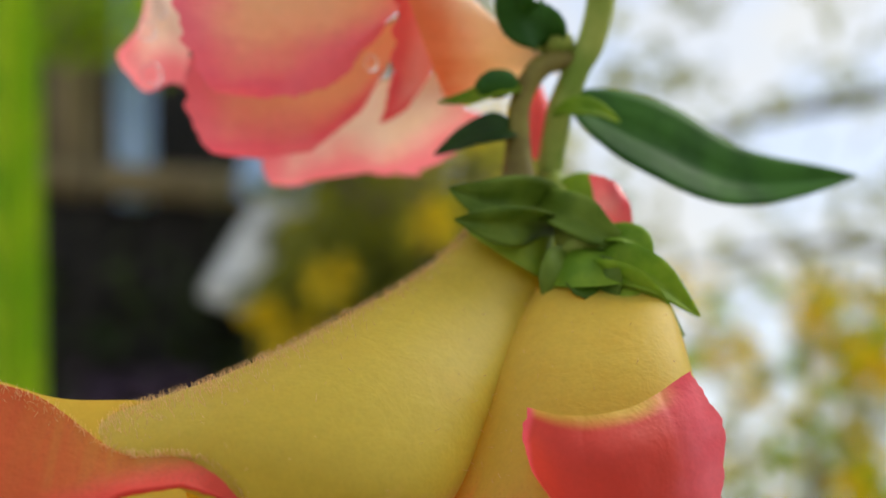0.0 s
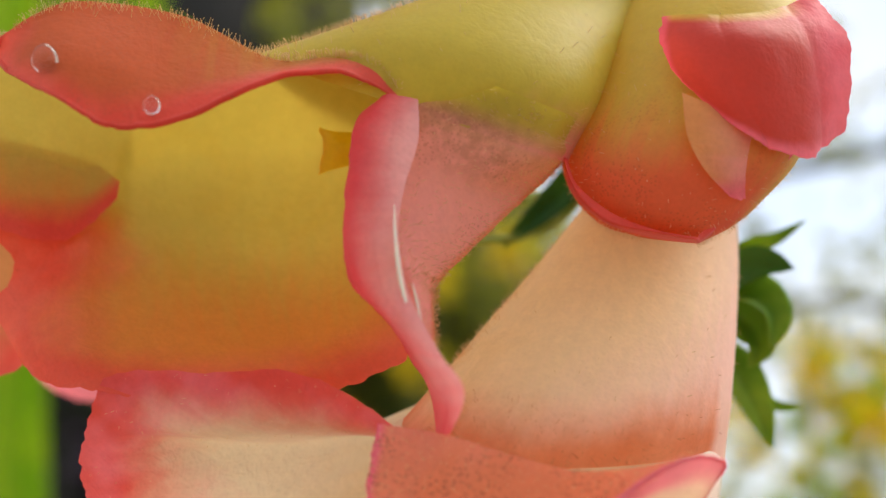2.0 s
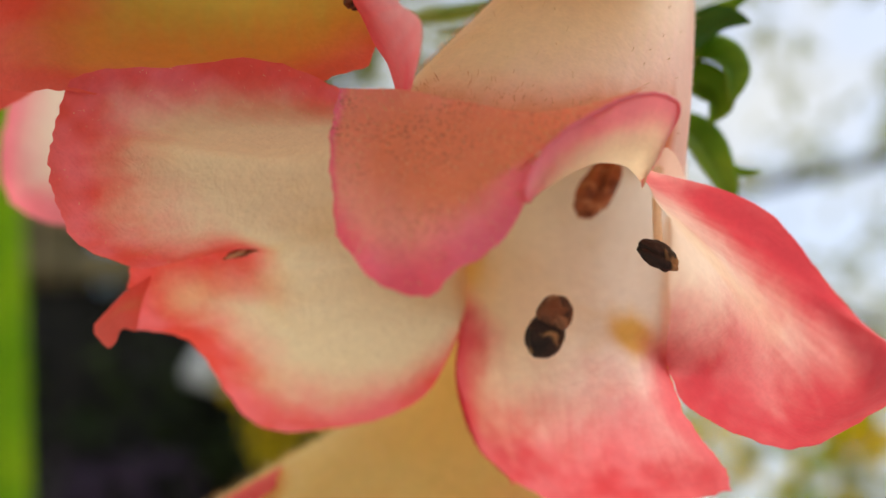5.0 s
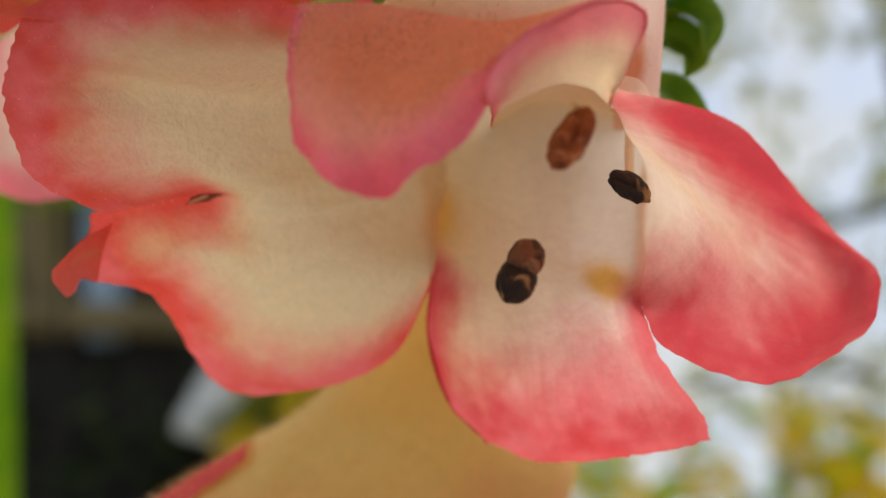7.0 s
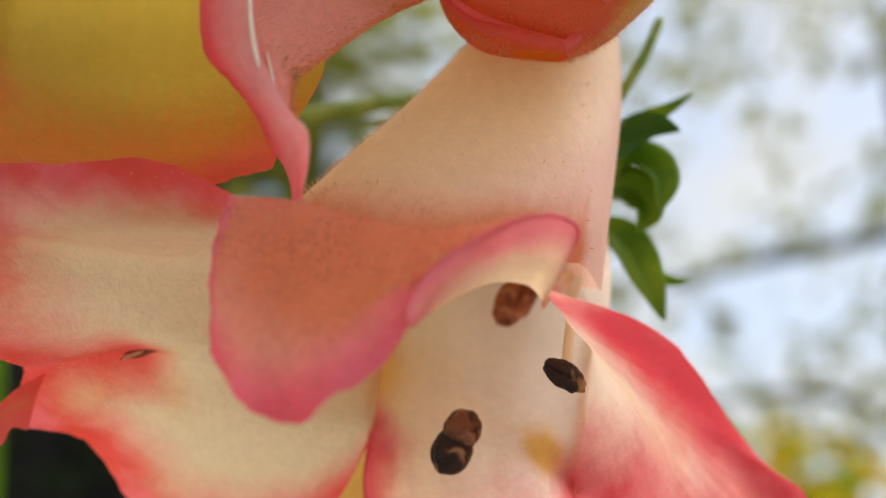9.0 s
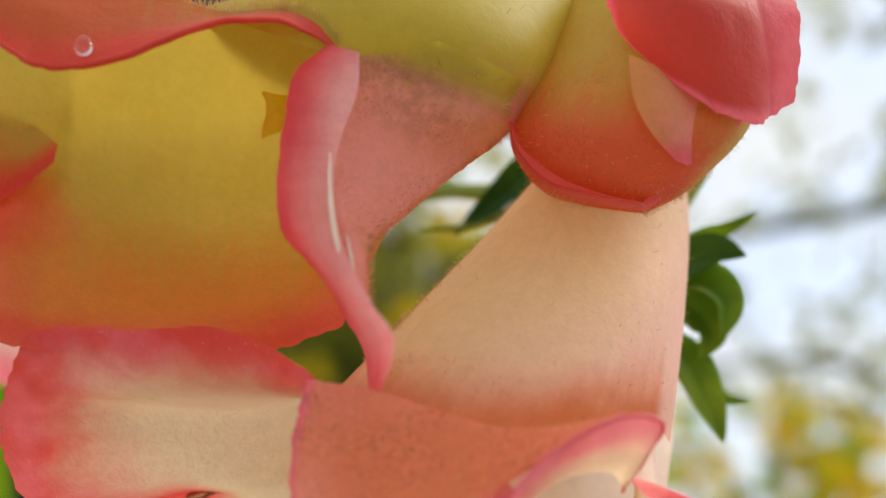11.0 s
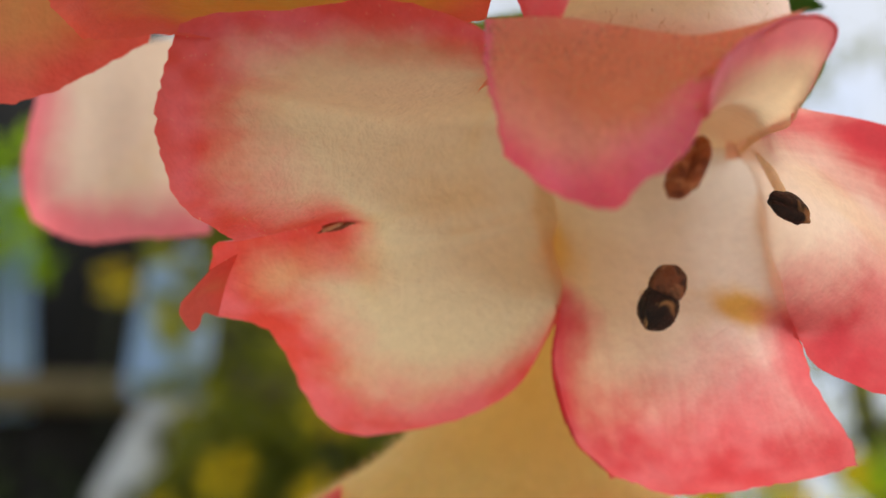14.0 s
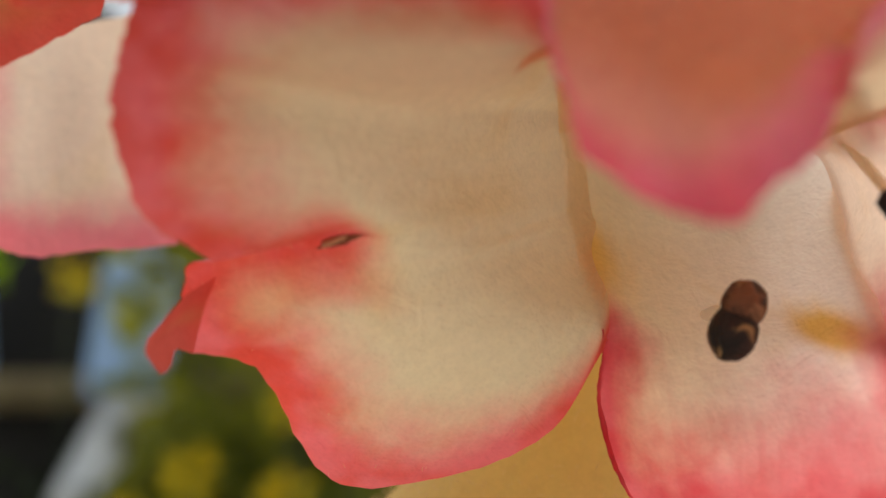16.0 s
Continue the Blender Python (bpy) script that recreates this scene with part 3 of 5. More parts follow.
D_SPUR = [
    [(-14.8, -0.5, 1.5), (-15.3, -0.2, 0.4), (-15.8, 0.3, -1.2)],
    [(-15.8, -1.3, 0.9), (-16.3, -0.8, -0.1), (-16.3, -0.3, -1)],
    [(-16.7, -1.8, -0.1), (-17, -1.4, -0.7), (-16.5, -0.8, -1.6)],
    [(-17.1, -2, -0.6), (-17.2, -1.6, -1.1), (-16.8, -1, -1.8)],
]
B_HOOD = [
    [(-19.9, -7.6, 23.2), (-20.1, -7.4, 22.5), (-19.3, -8.4, 21.7)],
    [(-18.1, -6.3, 24.6), (-17.9, -8.5, 22.5), (-17, -9.5, 20.8)],
    [(-16.1, -5.4, 24.8), (-15.6, -8.5, 22.3), (-14.9, -10, 19.8)],
    [(-13.1, -5.4, 24.25), (-12.9, -8, 21.9), (-12.4, -10, 20.1)],
    [(-9.6, -6.6, 22.55), (-9.4, -7.6, 22), (-9.2, -9, 21.5)],
    [(-7.2, -7, 22.6), (-7.1, -7.6, 22.3), (-7, -8.3, 21.9)],
    [(-5.7, -7.3, 22.3), (-5.7, -7.7, 21.9), (-5.8, -8, 21.6)],
    [(-4.6, -7.5, 21.3), (-4.6, -7.6, 21.1), (-4.7, -7.8, 21)],
]
B_INSIDE = [
    [(-26.5, -5, 22), (-22, -3, 22.4), (-17.9, -0.5, 23.5), (-13.4, -2, 23.2), (-8.6, -1.5, 23), (-2.8, -2.5, 21.8)],
    [(-26.2, -4.6, 18.4), (-22.2, -2.4, 18.4), (-18.2, 0.8, 19.1), (-17.1, 2.2, 18.8), (-11.9, 3.4, 19.2), (-3.7, 0.6, 18.7)],
    [(-21.7, -2.4, 14.5), (-20.3, -1.6, 14.8), (-18.9, -0.5, 15.4), (-17.2, 0.6, 14.9), (-11.5, 1.2, 14.4), (-2.6, -2, 15.3)],
    [(-22.2, -3.1, 12.2), (-20.8, -3.5, 12), (-18.6, -4, 12), (-16, -3.6, 11.5), (-10, -3.4, 11.3), (-3.8, -4.6, 11.9)],
    [(-20.4, -4.6, 10), (-18.9, -6.2, 9.5), (-16.8, -7.2, 9.5), (-14.2, -7.4, 9.3), (-7.8, -7.2, 9.4), (-4.3, -5.4, 10.4)],
]
B_UPPER = [
    [(-17.8, 0.45, 17.6), (-17.8, 0.25, 17.3), (-17.8, 0.12, 17.05), (-17.8, 0, 16.8)],
    [(-19.2, 0.2, 18.6), (-19.2, -0.4, 17.2), (-19.2, -0.85, 16.2), (-19.2, -1.25, 15.3)],
    [(-20.5, -0.9, 19), (-20.5, -1.4, 17.4), (-20.5, -1.75, 16.1), (-20.5, -2, 15)],
    [(-22, -2.1, 19.5), (-22, -2.45, 17.8), (-22, -2.75, 16.6), (-22, -3, 15.5)],
    [(-23.8, -3.1, 19.8), (-23.8, -3.5, 18.2), (-23.8, -3.8, 17), (-23.8, -4.1, 15.8)],
    [(-26.2, -4.4, 20), (-26.2, -4.8, 18.4), (-26.2, -5.05, 17.2), (-26.2, -5.3, 16)],
]
B_SIDE = [
    [(-18.3, 2, 16.6), (-18.3, 1.8, 14.4), (-18.4, 1.5, 12.8), (-18.8, 1.2, 11.3)],
    [(-21.6, 1, 18), (-21.6, 0.8, 14.3), (-21.6, 0.6, 11.4), (-21.4, 0.4, 9.6)],
    [(-23.9, -0.2, 17.8), (-24, -0.2, 13.9), (-24.2, -0.4, 10.8), (-24, -0.7, 8.2)],
    [(-25.5, -1.2, 17.3), (-26.1, -1.4, 13.7), (-26.2, -1.4, 10.9), (-25.7, -1.4, 8.5)],
    [(-25.5, -2, 15.9), (-26.7, -2.2, 13.1), (-27, -2.1, 11.3), (-26.7, -1.7, 9.6)],
]
B_FLAP = [
    [(-4.4, -8, 18.3), (-2.2, -7, 17.5), (-0.1, -5, 16.6)],
    [(-4.6, -9, 16.3), (-3.6, -8.5, 15.2), (-2.6, -7, 14.2)],
    [(-4.3, -9.6, 14.6), (-3.6, -9.5, 14.1), (-3, -8.4, 13.5)],
    [(-3.6, -10, 12.5), (-3.3, -10.3, 12.1), (-3, -9.6, 11.7)],
]
STAMEN_FLAG = [
    [(-8.4, -1.8, 20.1), (-7.5, -2.2, 19.9), (-6.1, -1.8, 19.9)],
    [(-8.1, -2.1, 19.3), (-7.3, -2.6, 19.3), (-6, -2.1, 19.3)],
    [(-8.4, -1.8, 18), (-7.5, -2.2, 18.3), (-6.1, -1.8, 18.6)],
]
B_ROLL = [
    [(-5.4, -7.4, 20.9), (-4.8, -7.9, 21.1), (-3.8, -7.8, 20.9)],
    [(-6.1, -8.3, 19.9), (-5.05, -8.9, 19.7), (-3.75, -8.8, 19.3)],
    [(-6.3, -9.4, 17.6), (-5.25, -10, 17.55), (-4.2, -9.8, 17.5)],
    [(-6.4, -10, 15.5), (-5.35, -10.7, 15.7), (-4.3, -10.6, 15.9)],
    [(-6, -10.2, 13.8), (-4.95, -11, 13.85), (-3.9, -11, 13.9)],
    [(-4.6, -9.6, 12.1), (-3.7, -11.2, 12.05), (-2.8, -12, 12)],
    [(-3.4, -8.2, 9.9), (-2.65, -11.2, 10.35), (-1.9, -13.4, 10.8)],
    [(-2.9, -8.6, 8.4), (-2.7, -10, 8.4), (-2.5, -10.6, 8.4)],
]
C_HOOD = [
    [(5.8, -5.3, 24.5), (7.3, -6.2, 24.5), (9.7, -5.5, 24.7), (12.2, -3.6, 25.7)],
    [(5.7, -5.9, 23.5), (7.2, -7.4, 23.3), (9.5, -7.2, 23.4), (13.2, -4.3, 24.1)],
    [(6, -6.3, 22.5), (7.8, -7.8, 21.5), (10.2, -7.2, 21.3), (13.4, -4.8, 22)],
    [(6.7, -6.8, 21.5), (9.3, -7.6, 19.5), (11.6, -6.6, 19), (13.3, -4.8, 20.1)],
]
C_PINK = [
    [(6.4, -6.9, 21.4), (7.7, -7.3, 20.8), (9.4, -6.9, 19.9), (11.4, -5.8, 19.4)],
    [(6.5, -7.7, 19.7), (7.8, -7.8, 19.4), (9.5, -6.8, 19), (10.9, -5.8, 18.8)],
    [(7.2, -7.8, 18.4), (8.2, -7.5, 18.2), (9.3, -6.7, 18.1), (10.2, -5.8, 18.1)],
    [(8.3, -7.2, 17.4), (8.7, -6.9, 17.3), (9.1, -6.4, 17.3), (9.5, -5.9, 17.4)],
]
C_CUP = [
    [(2.2, -4.3, 19.1), (2, -5, 19), (2.1, -5, 18.9)],
    [(2.5, -6, 17.8), (2.4, -6.3, 17.6), (2.3, -5.4, 17.5)],
    [(3.8, -6.8, 16.7), (3.6, -7, 16.4), (3.6, -5.8, 16.3)],
    [(5.4, -7, 16.1), (5.3, -7.2, 16), (5.4, -5.8, 15.7)],
    [(7.1, -6.6, 15.8), (7, -6.7, 15.7), (7.1, -5.8, 15.5)],
    [(7.4, -6.2, 15.9), (7.5, -6.2, 15.7), (7.7, -5.6, 15.6)],
    [(8.4, -6, 16.8), (8.6, -5.9, 16.6), (8.8, -5.3, 16.6)],
    [(9.2, -5.8, 17.4), (9.4, -5.6, 17.3), (9.5, -5.2, 17.3)],
]
A_FRONT = [
    [(-12.4, 13, 43.3), (-8.7, 16, 44.5), (-4.6, 17, 44.4), (-0.6, 14, 43.2)],
    [(-12.1, 11, 40.2), (-8.7, 13, 39.9), (-4.2, 14, 40.1), (-0.6, 13, 41)],
    [(-10.6, 11, 36.7), (-7.9, 12, 37.1), (-4.7, 13, 37.9), (-1.4, 13, 40.1)],
    [(-9.4, 12, 35.9), (-7, 12, 35.9), (-4.3, 13, 36.7), (-1.7, 13.5, 39.5)],
]
A_UNDER = [
    [(-12.2, 15, 38), (-8.3, 16, 37.9), (-4.5, 17, 38.6), (-0.6, 16, 40.9)],
    [(-12.5, 14, 36.1), (-8.1, 15, 35), (-4.3, 16, 36.1), (-1.4, 15, 38)],
    [(-11.3, 14, 33.3), (-8.3, 14.5, 33.2), (-5.2, 15, 33.8), (-2.3, 15, 36.4)],
    [(-9.9, 14.5, 32.7), (-8, 15, 32.7), (-5.5, 15.5, 33.1), (-3, 15.5, 35.3)],
]
A_BACK = [
    [(-9, 19, 33.9), (-4.8, 20, 36.4), (-0.7, 20, 37.5), (2.1, 19, 37.6)],
    [(-9.1, 18.5, 32.6), (-4.6, 19, 33.7), (-0.6, 19, 34.8), (2.8, 18, 35.8)],
    [(-8.6, 18.5, 31), (-4.6, 19, 31.7), (-1.2, 19, 32.8), (3.6, 18, 35.5)],
    [(-7.6, 19, 30.7), (-4.3, 19.5, 31.5), (0.4, 19.5, 31.8), (4.7, 18.5, 35.3)],
]
A_LEFT = [
    [(-14.3, 17, 42.8), (-13.4, 17, 40.6), (-13, 17.5, 38.4), (-13.4, 18, 36.6)],
    [(-14.9, 16, 42.1), (-14.4, 16, 40.2), (-14.3, 17, 38.3), (-14.5, 17.5, 36.4)],
    [(-15.7, 16.5, 39.9), (-16.2, 16.5, 38.7), (-16.5, 17, 37.8), (-15.5, 17.5, 36.2)],
    [(-16.1, 17, 39.4), (-16.8, 17, 38.3), (-16.9, 17.5, 37.5), (-16, 18, 36.4)],
]
A_RIGHT = [
    [(-1.1, 13, 43.1), (-1, 13, 39.5), (-1.3, 14, 36.8), (-1.8, 15, 34.7)],
    [(1, 14, 43.3), (0.8, 14, 40.2), (0, 15, 37.4), (-1, 15.5, 35)],
    [(3.5, 15.5, 43.5), (2.6, 15.5, 41), (1.1, 16, 37.8), (-0.4, 16, 35.5)],
]
E_LOBE = [
    [(-17, 20, 16.7), (-17.4, 20, 11.9), (-17.8, 20, 6.8), (-18.4, 19, 4)],
    [(-21.4, 20, 16.3), (-21.8, 20, 11.9), (-22, 19.5, 6.8), (-22, 18.5, 3.9)],
    [(-24.7, 20, 15.7), (-24.9, 19, 10.7), (-25.2, 18.5, 6.4), (-25.5, 18, 3.6)],
    [(-27.4, 20, 14.4), (-28.1, 19, 10), (-27.6, 18, 6.4), (-27.5, 18, 4.3)],
    [(-28.9, 20, 13.2), (-29.6, 19.5, 9.3), (-29.3, 18.5, 6.8), (-28.8, 18.5, 5)],
]
F_LEFT = [
    [(-10.7, 12, -10.3), (-10.7, 10, -10.4), (-10.7, 9, -10.9)],
    [(-14.9, 12, -12.7), (-14.6, 10, -12.8), (-13.8, 8.5, -13.2)],
    [(-18.2, 11, -14.7), (-17.6, 9, -14.7), (-16.6, 8, -15.4)],
    [(-21.3, 10, -15.5), (-20.6, 8.5, -15.7), (-19.4, 8, -17.1)],
]
F_RIGHT = [
    [(0.7, 8, -12), (2.5, 8.5, -10.9), (7.3, 11, -11.7)],
    [(0.8, 7.5, -14.6), (3.3, 7.5, -14.3), (5.8, 10, -14.9)],
    [(0.6, 7.5, -17.5), (2.7, 7.5, -17.6), (4.9, 10, -17.7)],
]
G_PETAL = [
    [(9, 7, 32.8), (9.3, 7, 31.7), (9.7, 7, 30)],
    [(10, 7, 32.6), (10.3, 6.8, 31.5), (10.5, 7, 29.9)],
    [(10.6, 7.4, 32.2), (11.2, 7.2, 31.1), (11.4, 7.4, 29.9)],
]
D_TUBE = [
    (9.1, 4, 21.4, 0.8, 0, 1.5, 1.5),
    (8.7, 3, 20.4, 1.7, 0.1, 2, 2),
    (7.3, 1, 17.7, 3, 0.1, 3, 3),
    (5.6, -1, 13.9, 4.6, 0.1, 4.5, 4.5),
    (4.1, -3, 11.1, 5.6, 0, 6, 6),
    (2.7, -4.5, 8.4, 6.5, -0.2, 7.2, 7),
    (2.1, -5, 7, 6.9, -0.4, 6.6, 7),
    (2.1, -5.1, 6.2, 6.8, -0.6, 6.4, 7),
]
B_TUBE = [
    (5.2, 9, 29.6, 1.5, -0.8, 2, 2),
    (5.4, 7.5, 28.3, 2.2, -1.3, 2.5, 2.5),
    (3.6, 4, 26.6, 2.7, -1.3, 3.2, 3.2),
    (1, 0, 24.6, 3.6, -1.6, 4.5, 4.5),
    (-1.6, -2.5, 22.6, 5.1, -1.8, 5, 5),
    (-4.4, -3.5, 20.7, 6.7, -2.1, 4.2, 6),
]
C_TUBE = [
    (9.2, 6.2, 28.9, 1.22, 0.1, 1.6, 1.6),
    (9.3, 4.2, 27.7, 2.75, 0.31, 2.5, 2.5),
    (8.9, 1.2, 25.4, 3.97, 0.51, 4, 4),
    (8.4, -0.8, 22.2, 4.89, 0.41, 5.2, 5),
    (7.2, -2.3, 19.2, 4.89, 0, 5, 5),
    (6.4, -3.3, 17.3, 3.87, -0.2, 3.8, 4),
    (6.4, -3.8, 16.1, 2.65, 0, 2.6, 3),
    (6.5, -4.2, 15.5, 1.22, -0.1, 1, 1),
]
F_TUBE = [
    (0.9, 15, -0.4, 2, -0.4, 2.5, 2.5),
    (0.8, 14.5, -2.6, 3.6, -0.2, 3, 3),
    (0, 14, -8.4, 7.1, -0.4, 5, 5),
    (-1.9, 13.5, -11.3, 9.6, -0.4, 6.5, 6),
    (-4.3, 13, -14, 11, -0.9, 7, 7),
    (-6.4, 12.5, -16.6, 12.2, -1.4, 7, 8),
]
A_TUBE = [
    (6.9, 13, 38.5, 0.9, -0.9, 1.5, 1.5),
    (5.9, 14, 39, 1.4, -1.3, 2.5, 2.5),
    (3.3, 16, 39.8, 1.4, -2.8, 4.5, 4.5),
    (0.2, 17, 40.2, 1.6, -4, 6, 6),
]


def bell(x, centre, width):
    return math.exp(-((x - centre) / width) ** 2)


# ---- open cream and pink flower, looking into its throat ----
main = thing("bell_flower", (12, 4, 23), "cream bell flower with pink-red margins, open, brown anthers in its throat", "flower", "flowers on the stalk")
m, p, n = tube(D_TUBE, 64, 70, span=(0.0, 0.6), flush=lambda u, v: 0.75 * min(1, max(0, u - 0.526) / 0.33) + 0.85 * bell(v, 0.5, 0.2) * min(1, 1.85 * u), seed=4, hem=(6 / 7, 0.375, 0.45), lean=5.0)
part("tube", m, M_TUBE, main, "cream tube flushed pink, finely haired")
part("tube_hairs", hairs(p, n, 500, 0.22, 11, (8, -2, 12), lambda u, v: (u < 0.68) * (0.15 + u * u) * (0.01 + bell(v, 0, 0.05)), 0.012), M_HAIR, main, kind="stuff")
part("crease_hairs", hairs(p, n, 650, 0.26, 31, (8, -2, 12), lambda u, v: (u < 0.845) * (v > 0.13) * max(0, u - 0.64) * 5 * bell(v, 0.2, 0.2), 0.011), M_RUSTHAIR, main, "fine rust-coloured hairs", "stuff")
m, p, n = sheet(D_LEFT_LOW + D_LEFT_UP, 150, 60, ("v1",), 0.4, 0.16, 2, lambda u, v: 0.5 * bell(v, 0.02, 0.12) * bell(u, 0.1, 0.2) + 0.5 * bell(u, 0.36, 0.06) * v, crease=(6.5 / 14, 0.62, 0.4, 1.25), spots=[(-14.6, -4.8, 7.6, 0.8), (-12.6, -3.2, 6.4, 0.6), (-8.3, -3.4, 8.2, 0.9), (-10.6, -4, 7.9, 0.6), (-14.5, -3, 4.4, 0.4)])
throat_root = [[tuple(p[row, col] + np.array((0, 0.12, 0))) for col in (4, 0)] for row in (138, 104, 62, 26)]
part("tear", lump((-10.3, -1.35, 2.65), (0.95, 0, 0.3), 1.9, 0.4, 3, 0.5, 0.15), M_HUSK, main, "dry brown torn slit")
part("torn_edge", lump((-10.7, -1.55, 2.5), (0.95, 0, 0.35), 0.9, 0.16, 6, 0.5, 0.2), M_HAIR, main, "pale torn edge")
part("left_lobe", m, M_LEFT, main, "broad cream lobe with a pink margin and a torn fold")
part("lobe_hairs", hairs(p, n, 300, 0.14, 5, (-10, 4, 4), lambda u, v: u * v), M_HAIR, main, kind="stuff")
m, p, n = sheet(D_SPUR, 24, 24, ("v0", "v1", "u1"), 0.1, 0.05, 4, lambda u, v: 0.4)
part("lobe_tag", m, M_SIDE, main, "small red folded tag on the lobe")
m, p, n = sheet([a + b for a, b in zip(throat_root, D_THROAT)] + D_LOWER, 110, 70, ("u1", "v0", "v1"), 0.3, 0.12, 6, lambda u, v: 0.85 * bell(u, 0.42, 0.1) * bell(v, 0.2, 0.14) + 1.1 * bell(u, 0.49, 0.075) * bell(v, 0.87, 0.1) + 0.5 * max(0, 1 - 1.5 * abs(v - 0.15)) * max(0, 1 - 2.2 * u), start=4 / 7, narrow={"v0": 1.7, "v1": 1.7, "u1": 0.58}, radial="u")
part("lower_lobe", m, M_THROAT, main, "blush throat and lower lobe with two amber spots")
m, p, n = sheet(D_RIGHT, 70, 56, ("v1",), 0.4, 0.14, 7, narrow={"v1": 0.5}, finish=0.84)
part("right_lobe", m, M_CREAM, main, "pink lobe rolled towards the eye")
m, p, n = sheet(D_FLAP, 60, 50, ("v1", "u0"), 0.4, 0.1, 8, lambda u, v: bell(v, 0.22, 0.4) * (0.45 + 0.55 * bell(u, 0.5, 0.4)), narrow={"u0": 5.0})
part("upper_lobe", m, M_FLAP, main, "drooping orange-pink upper lobe with fine hairs")
part("upper_lobe_hairs", hairs(p, n, 1500, 0.2, 6, (0, 4, 6), lambda u, v: 1 - 0.7 * v), M_HAIR, main, kind="stuff")
m, p, n = sheet(D_CURL, 60, 36, ("v0", "u0"), 0.25, 0.06, 9, bead=0.08)
part("curled_lobe", m, M_CURL, main, "curled upper lobe with a bright pink rim")


def stamen(parent, tip, axis, length, width, root, seed, dark=M_ANTHER, split=True):
    """A filament from root to tip with a two-lobed anther along axis."""
    mid = (Vector(tip) + Vector(root)) / 2 + Vector((0, 0.3, 0.2))
    stalk = part("filament", rod([root, mid, tip], (0.24, 0.22, 0.2), 8, 20), M_FILAMENT, parent)
    a = Vector(axis).normalized()
    if not split:
        part("anther", lump(tip, a, length, width, seed, rough=0.06), dark, stalk, "brown grooved anther")
        return
    part("anther_lobe", lump(Vector(tip) - a * length * 0.17, a, length * 0.72, width, seed, rough=0.03, groove=False), dark, stalk, "dark brown split anther")
    part("anther_lobe", lump(Vector(tip) + a * length * 0.19 + Vector((0.06, -0.1, 0)), a, length * 0.6, width * 0.92, seed + 4, rough=0.03, groove=False), M_DRYSAC, stalk, "brown split anther")


stamen(main, (3.5, -1.8, -0.85), (0.36, 0, 0.93), 2.95, 1.8, (3.6, 1.6, -0.7), 2)
stamen(main, (6.4, 3, 5.4), (0.52, 0, 0.86), 3.4, 1.75, (7.2, 8, 7.6), 5, dark=M_HUSK, split=False)
stamen(main, (7.65, -6.1, 2.5), (0.75, 0, -0.5), 1.9, 1.05, (8.9, 0.5, 6.2), 9, split=False)

# ---- yellow flower above it, seen from its side ----
yellow = thing("bell_flower", (5, 9, 32), "yellow bell flower flushed orange, pink rolled lobes, hanging from green sepals", "flower", "flowers on the stalk")
m, p, n = tube(B_TUBE, flush=lambda u, v: 0.9 * min(1, max(0, (u - 0.72) / 0.28)) * bell(v, 0.47, 0.17), seed=6, end_edge=False, spots=[(2.3, -3, 23.4, 1.0), (-0.9, -6.4, 18.9, 1.3), (-2.4, -7.4, 19.3, 1.1)])
lobe_root = [[tuple(p[row, col] + 0.22 * np.array((0, -1, -0.3))) for col in (first, 25, 34)] for row, first in ((47, 18), (51, 17), (55, 16))]
part("tube", m, M_YELLOW, yellow, "yellow-green tube, finely haired")
part("tube_hairs", hairs(p, n, 1900, 0.26, 12, (0, 0, 23), lambda u, v: (0.3 + u) * (0.004 + bell(v, 0, 0.06) + bell(v, 1, 0.06)), 0.011), M_HAIR, yellow, kind="stuff")
m, p, n = sheet(B_HOOD, 70, 40, ("v1", "u0"), 0.3, 0.08, 12, lambda u, v: 1.15 - 0.9 * u + 0.2 * v, bead=0.14)
part("hooded_lobe", m, M_HOOD, yellow, "orange hood with a pink rim")
part("hood_hairs", hairs(p, n, 520, 0.34, 13, (-12, -2, 17), lambda u, v: bell(v, 0, 0.07), 0.012), M_HAIR, yellow, kind="stuff")
m, p, n = sheet(B_INSIDE, 90, 90, ("u1", "v0"), 0.4, 0.14, 13, lambda u, v: 1.3 * max(0, u - 0.35) / 0.65 + 0.7 * max(0, 1 - v / 0.55) * min(1, max(0.45, 3 * u - 0.9)), radial="u", start=0.42, narrow={"v0": 0.8, "u1": 1.4})
part("lower_lip", m, M_INSIDE, yellow, "amber-yellow inside of the lower lip with a toothed red edge")
m, p, n = sheet(B_UPPER, 60, 50, ("v1", "u1"), 0.3, 0.12, 17, lambda u, v: 0.2 + 0.6 * v, narrow={"u1": 2.0, "v1": 1.4})
part("folded_edge", m, M_UPPER, yellow, "orange folded edge with a toothed red edge")
m, p, n = sheet(B_SIDE, 50, 50, ("u1", "v1"), 0.4, 0.1, 14, lambda u, v: 0.3 + 0.5 * v)
part("side_lobe", m, M_SIDE, yellow, "orange lobe with a toothed red edge")
m, p, n = sheet(lobe_root + B_FLAP, 70, 40, ("v1",), 0.2, 0.05, 15, lambda u, v: min(1, max(0, u - 0.1) / 0.32) * (0.95 - 0.3 * u * v) + 0.35 * bell(v, 1, 0.16), spots=[(-0.9, -6.4, 18.9, 1.5), (-2.4, -7.4, 19.6, 1.2), (-3.6, -7.9, 20.4, 1.0), (0.6, -5.4, 19.8, 1.3), (-1.2, -6.6, 20.3, 0.9)], start=0.25)
part("hanging_lobe", m, M_YELLOW, yellow, "pink speckled lobe, hanging")
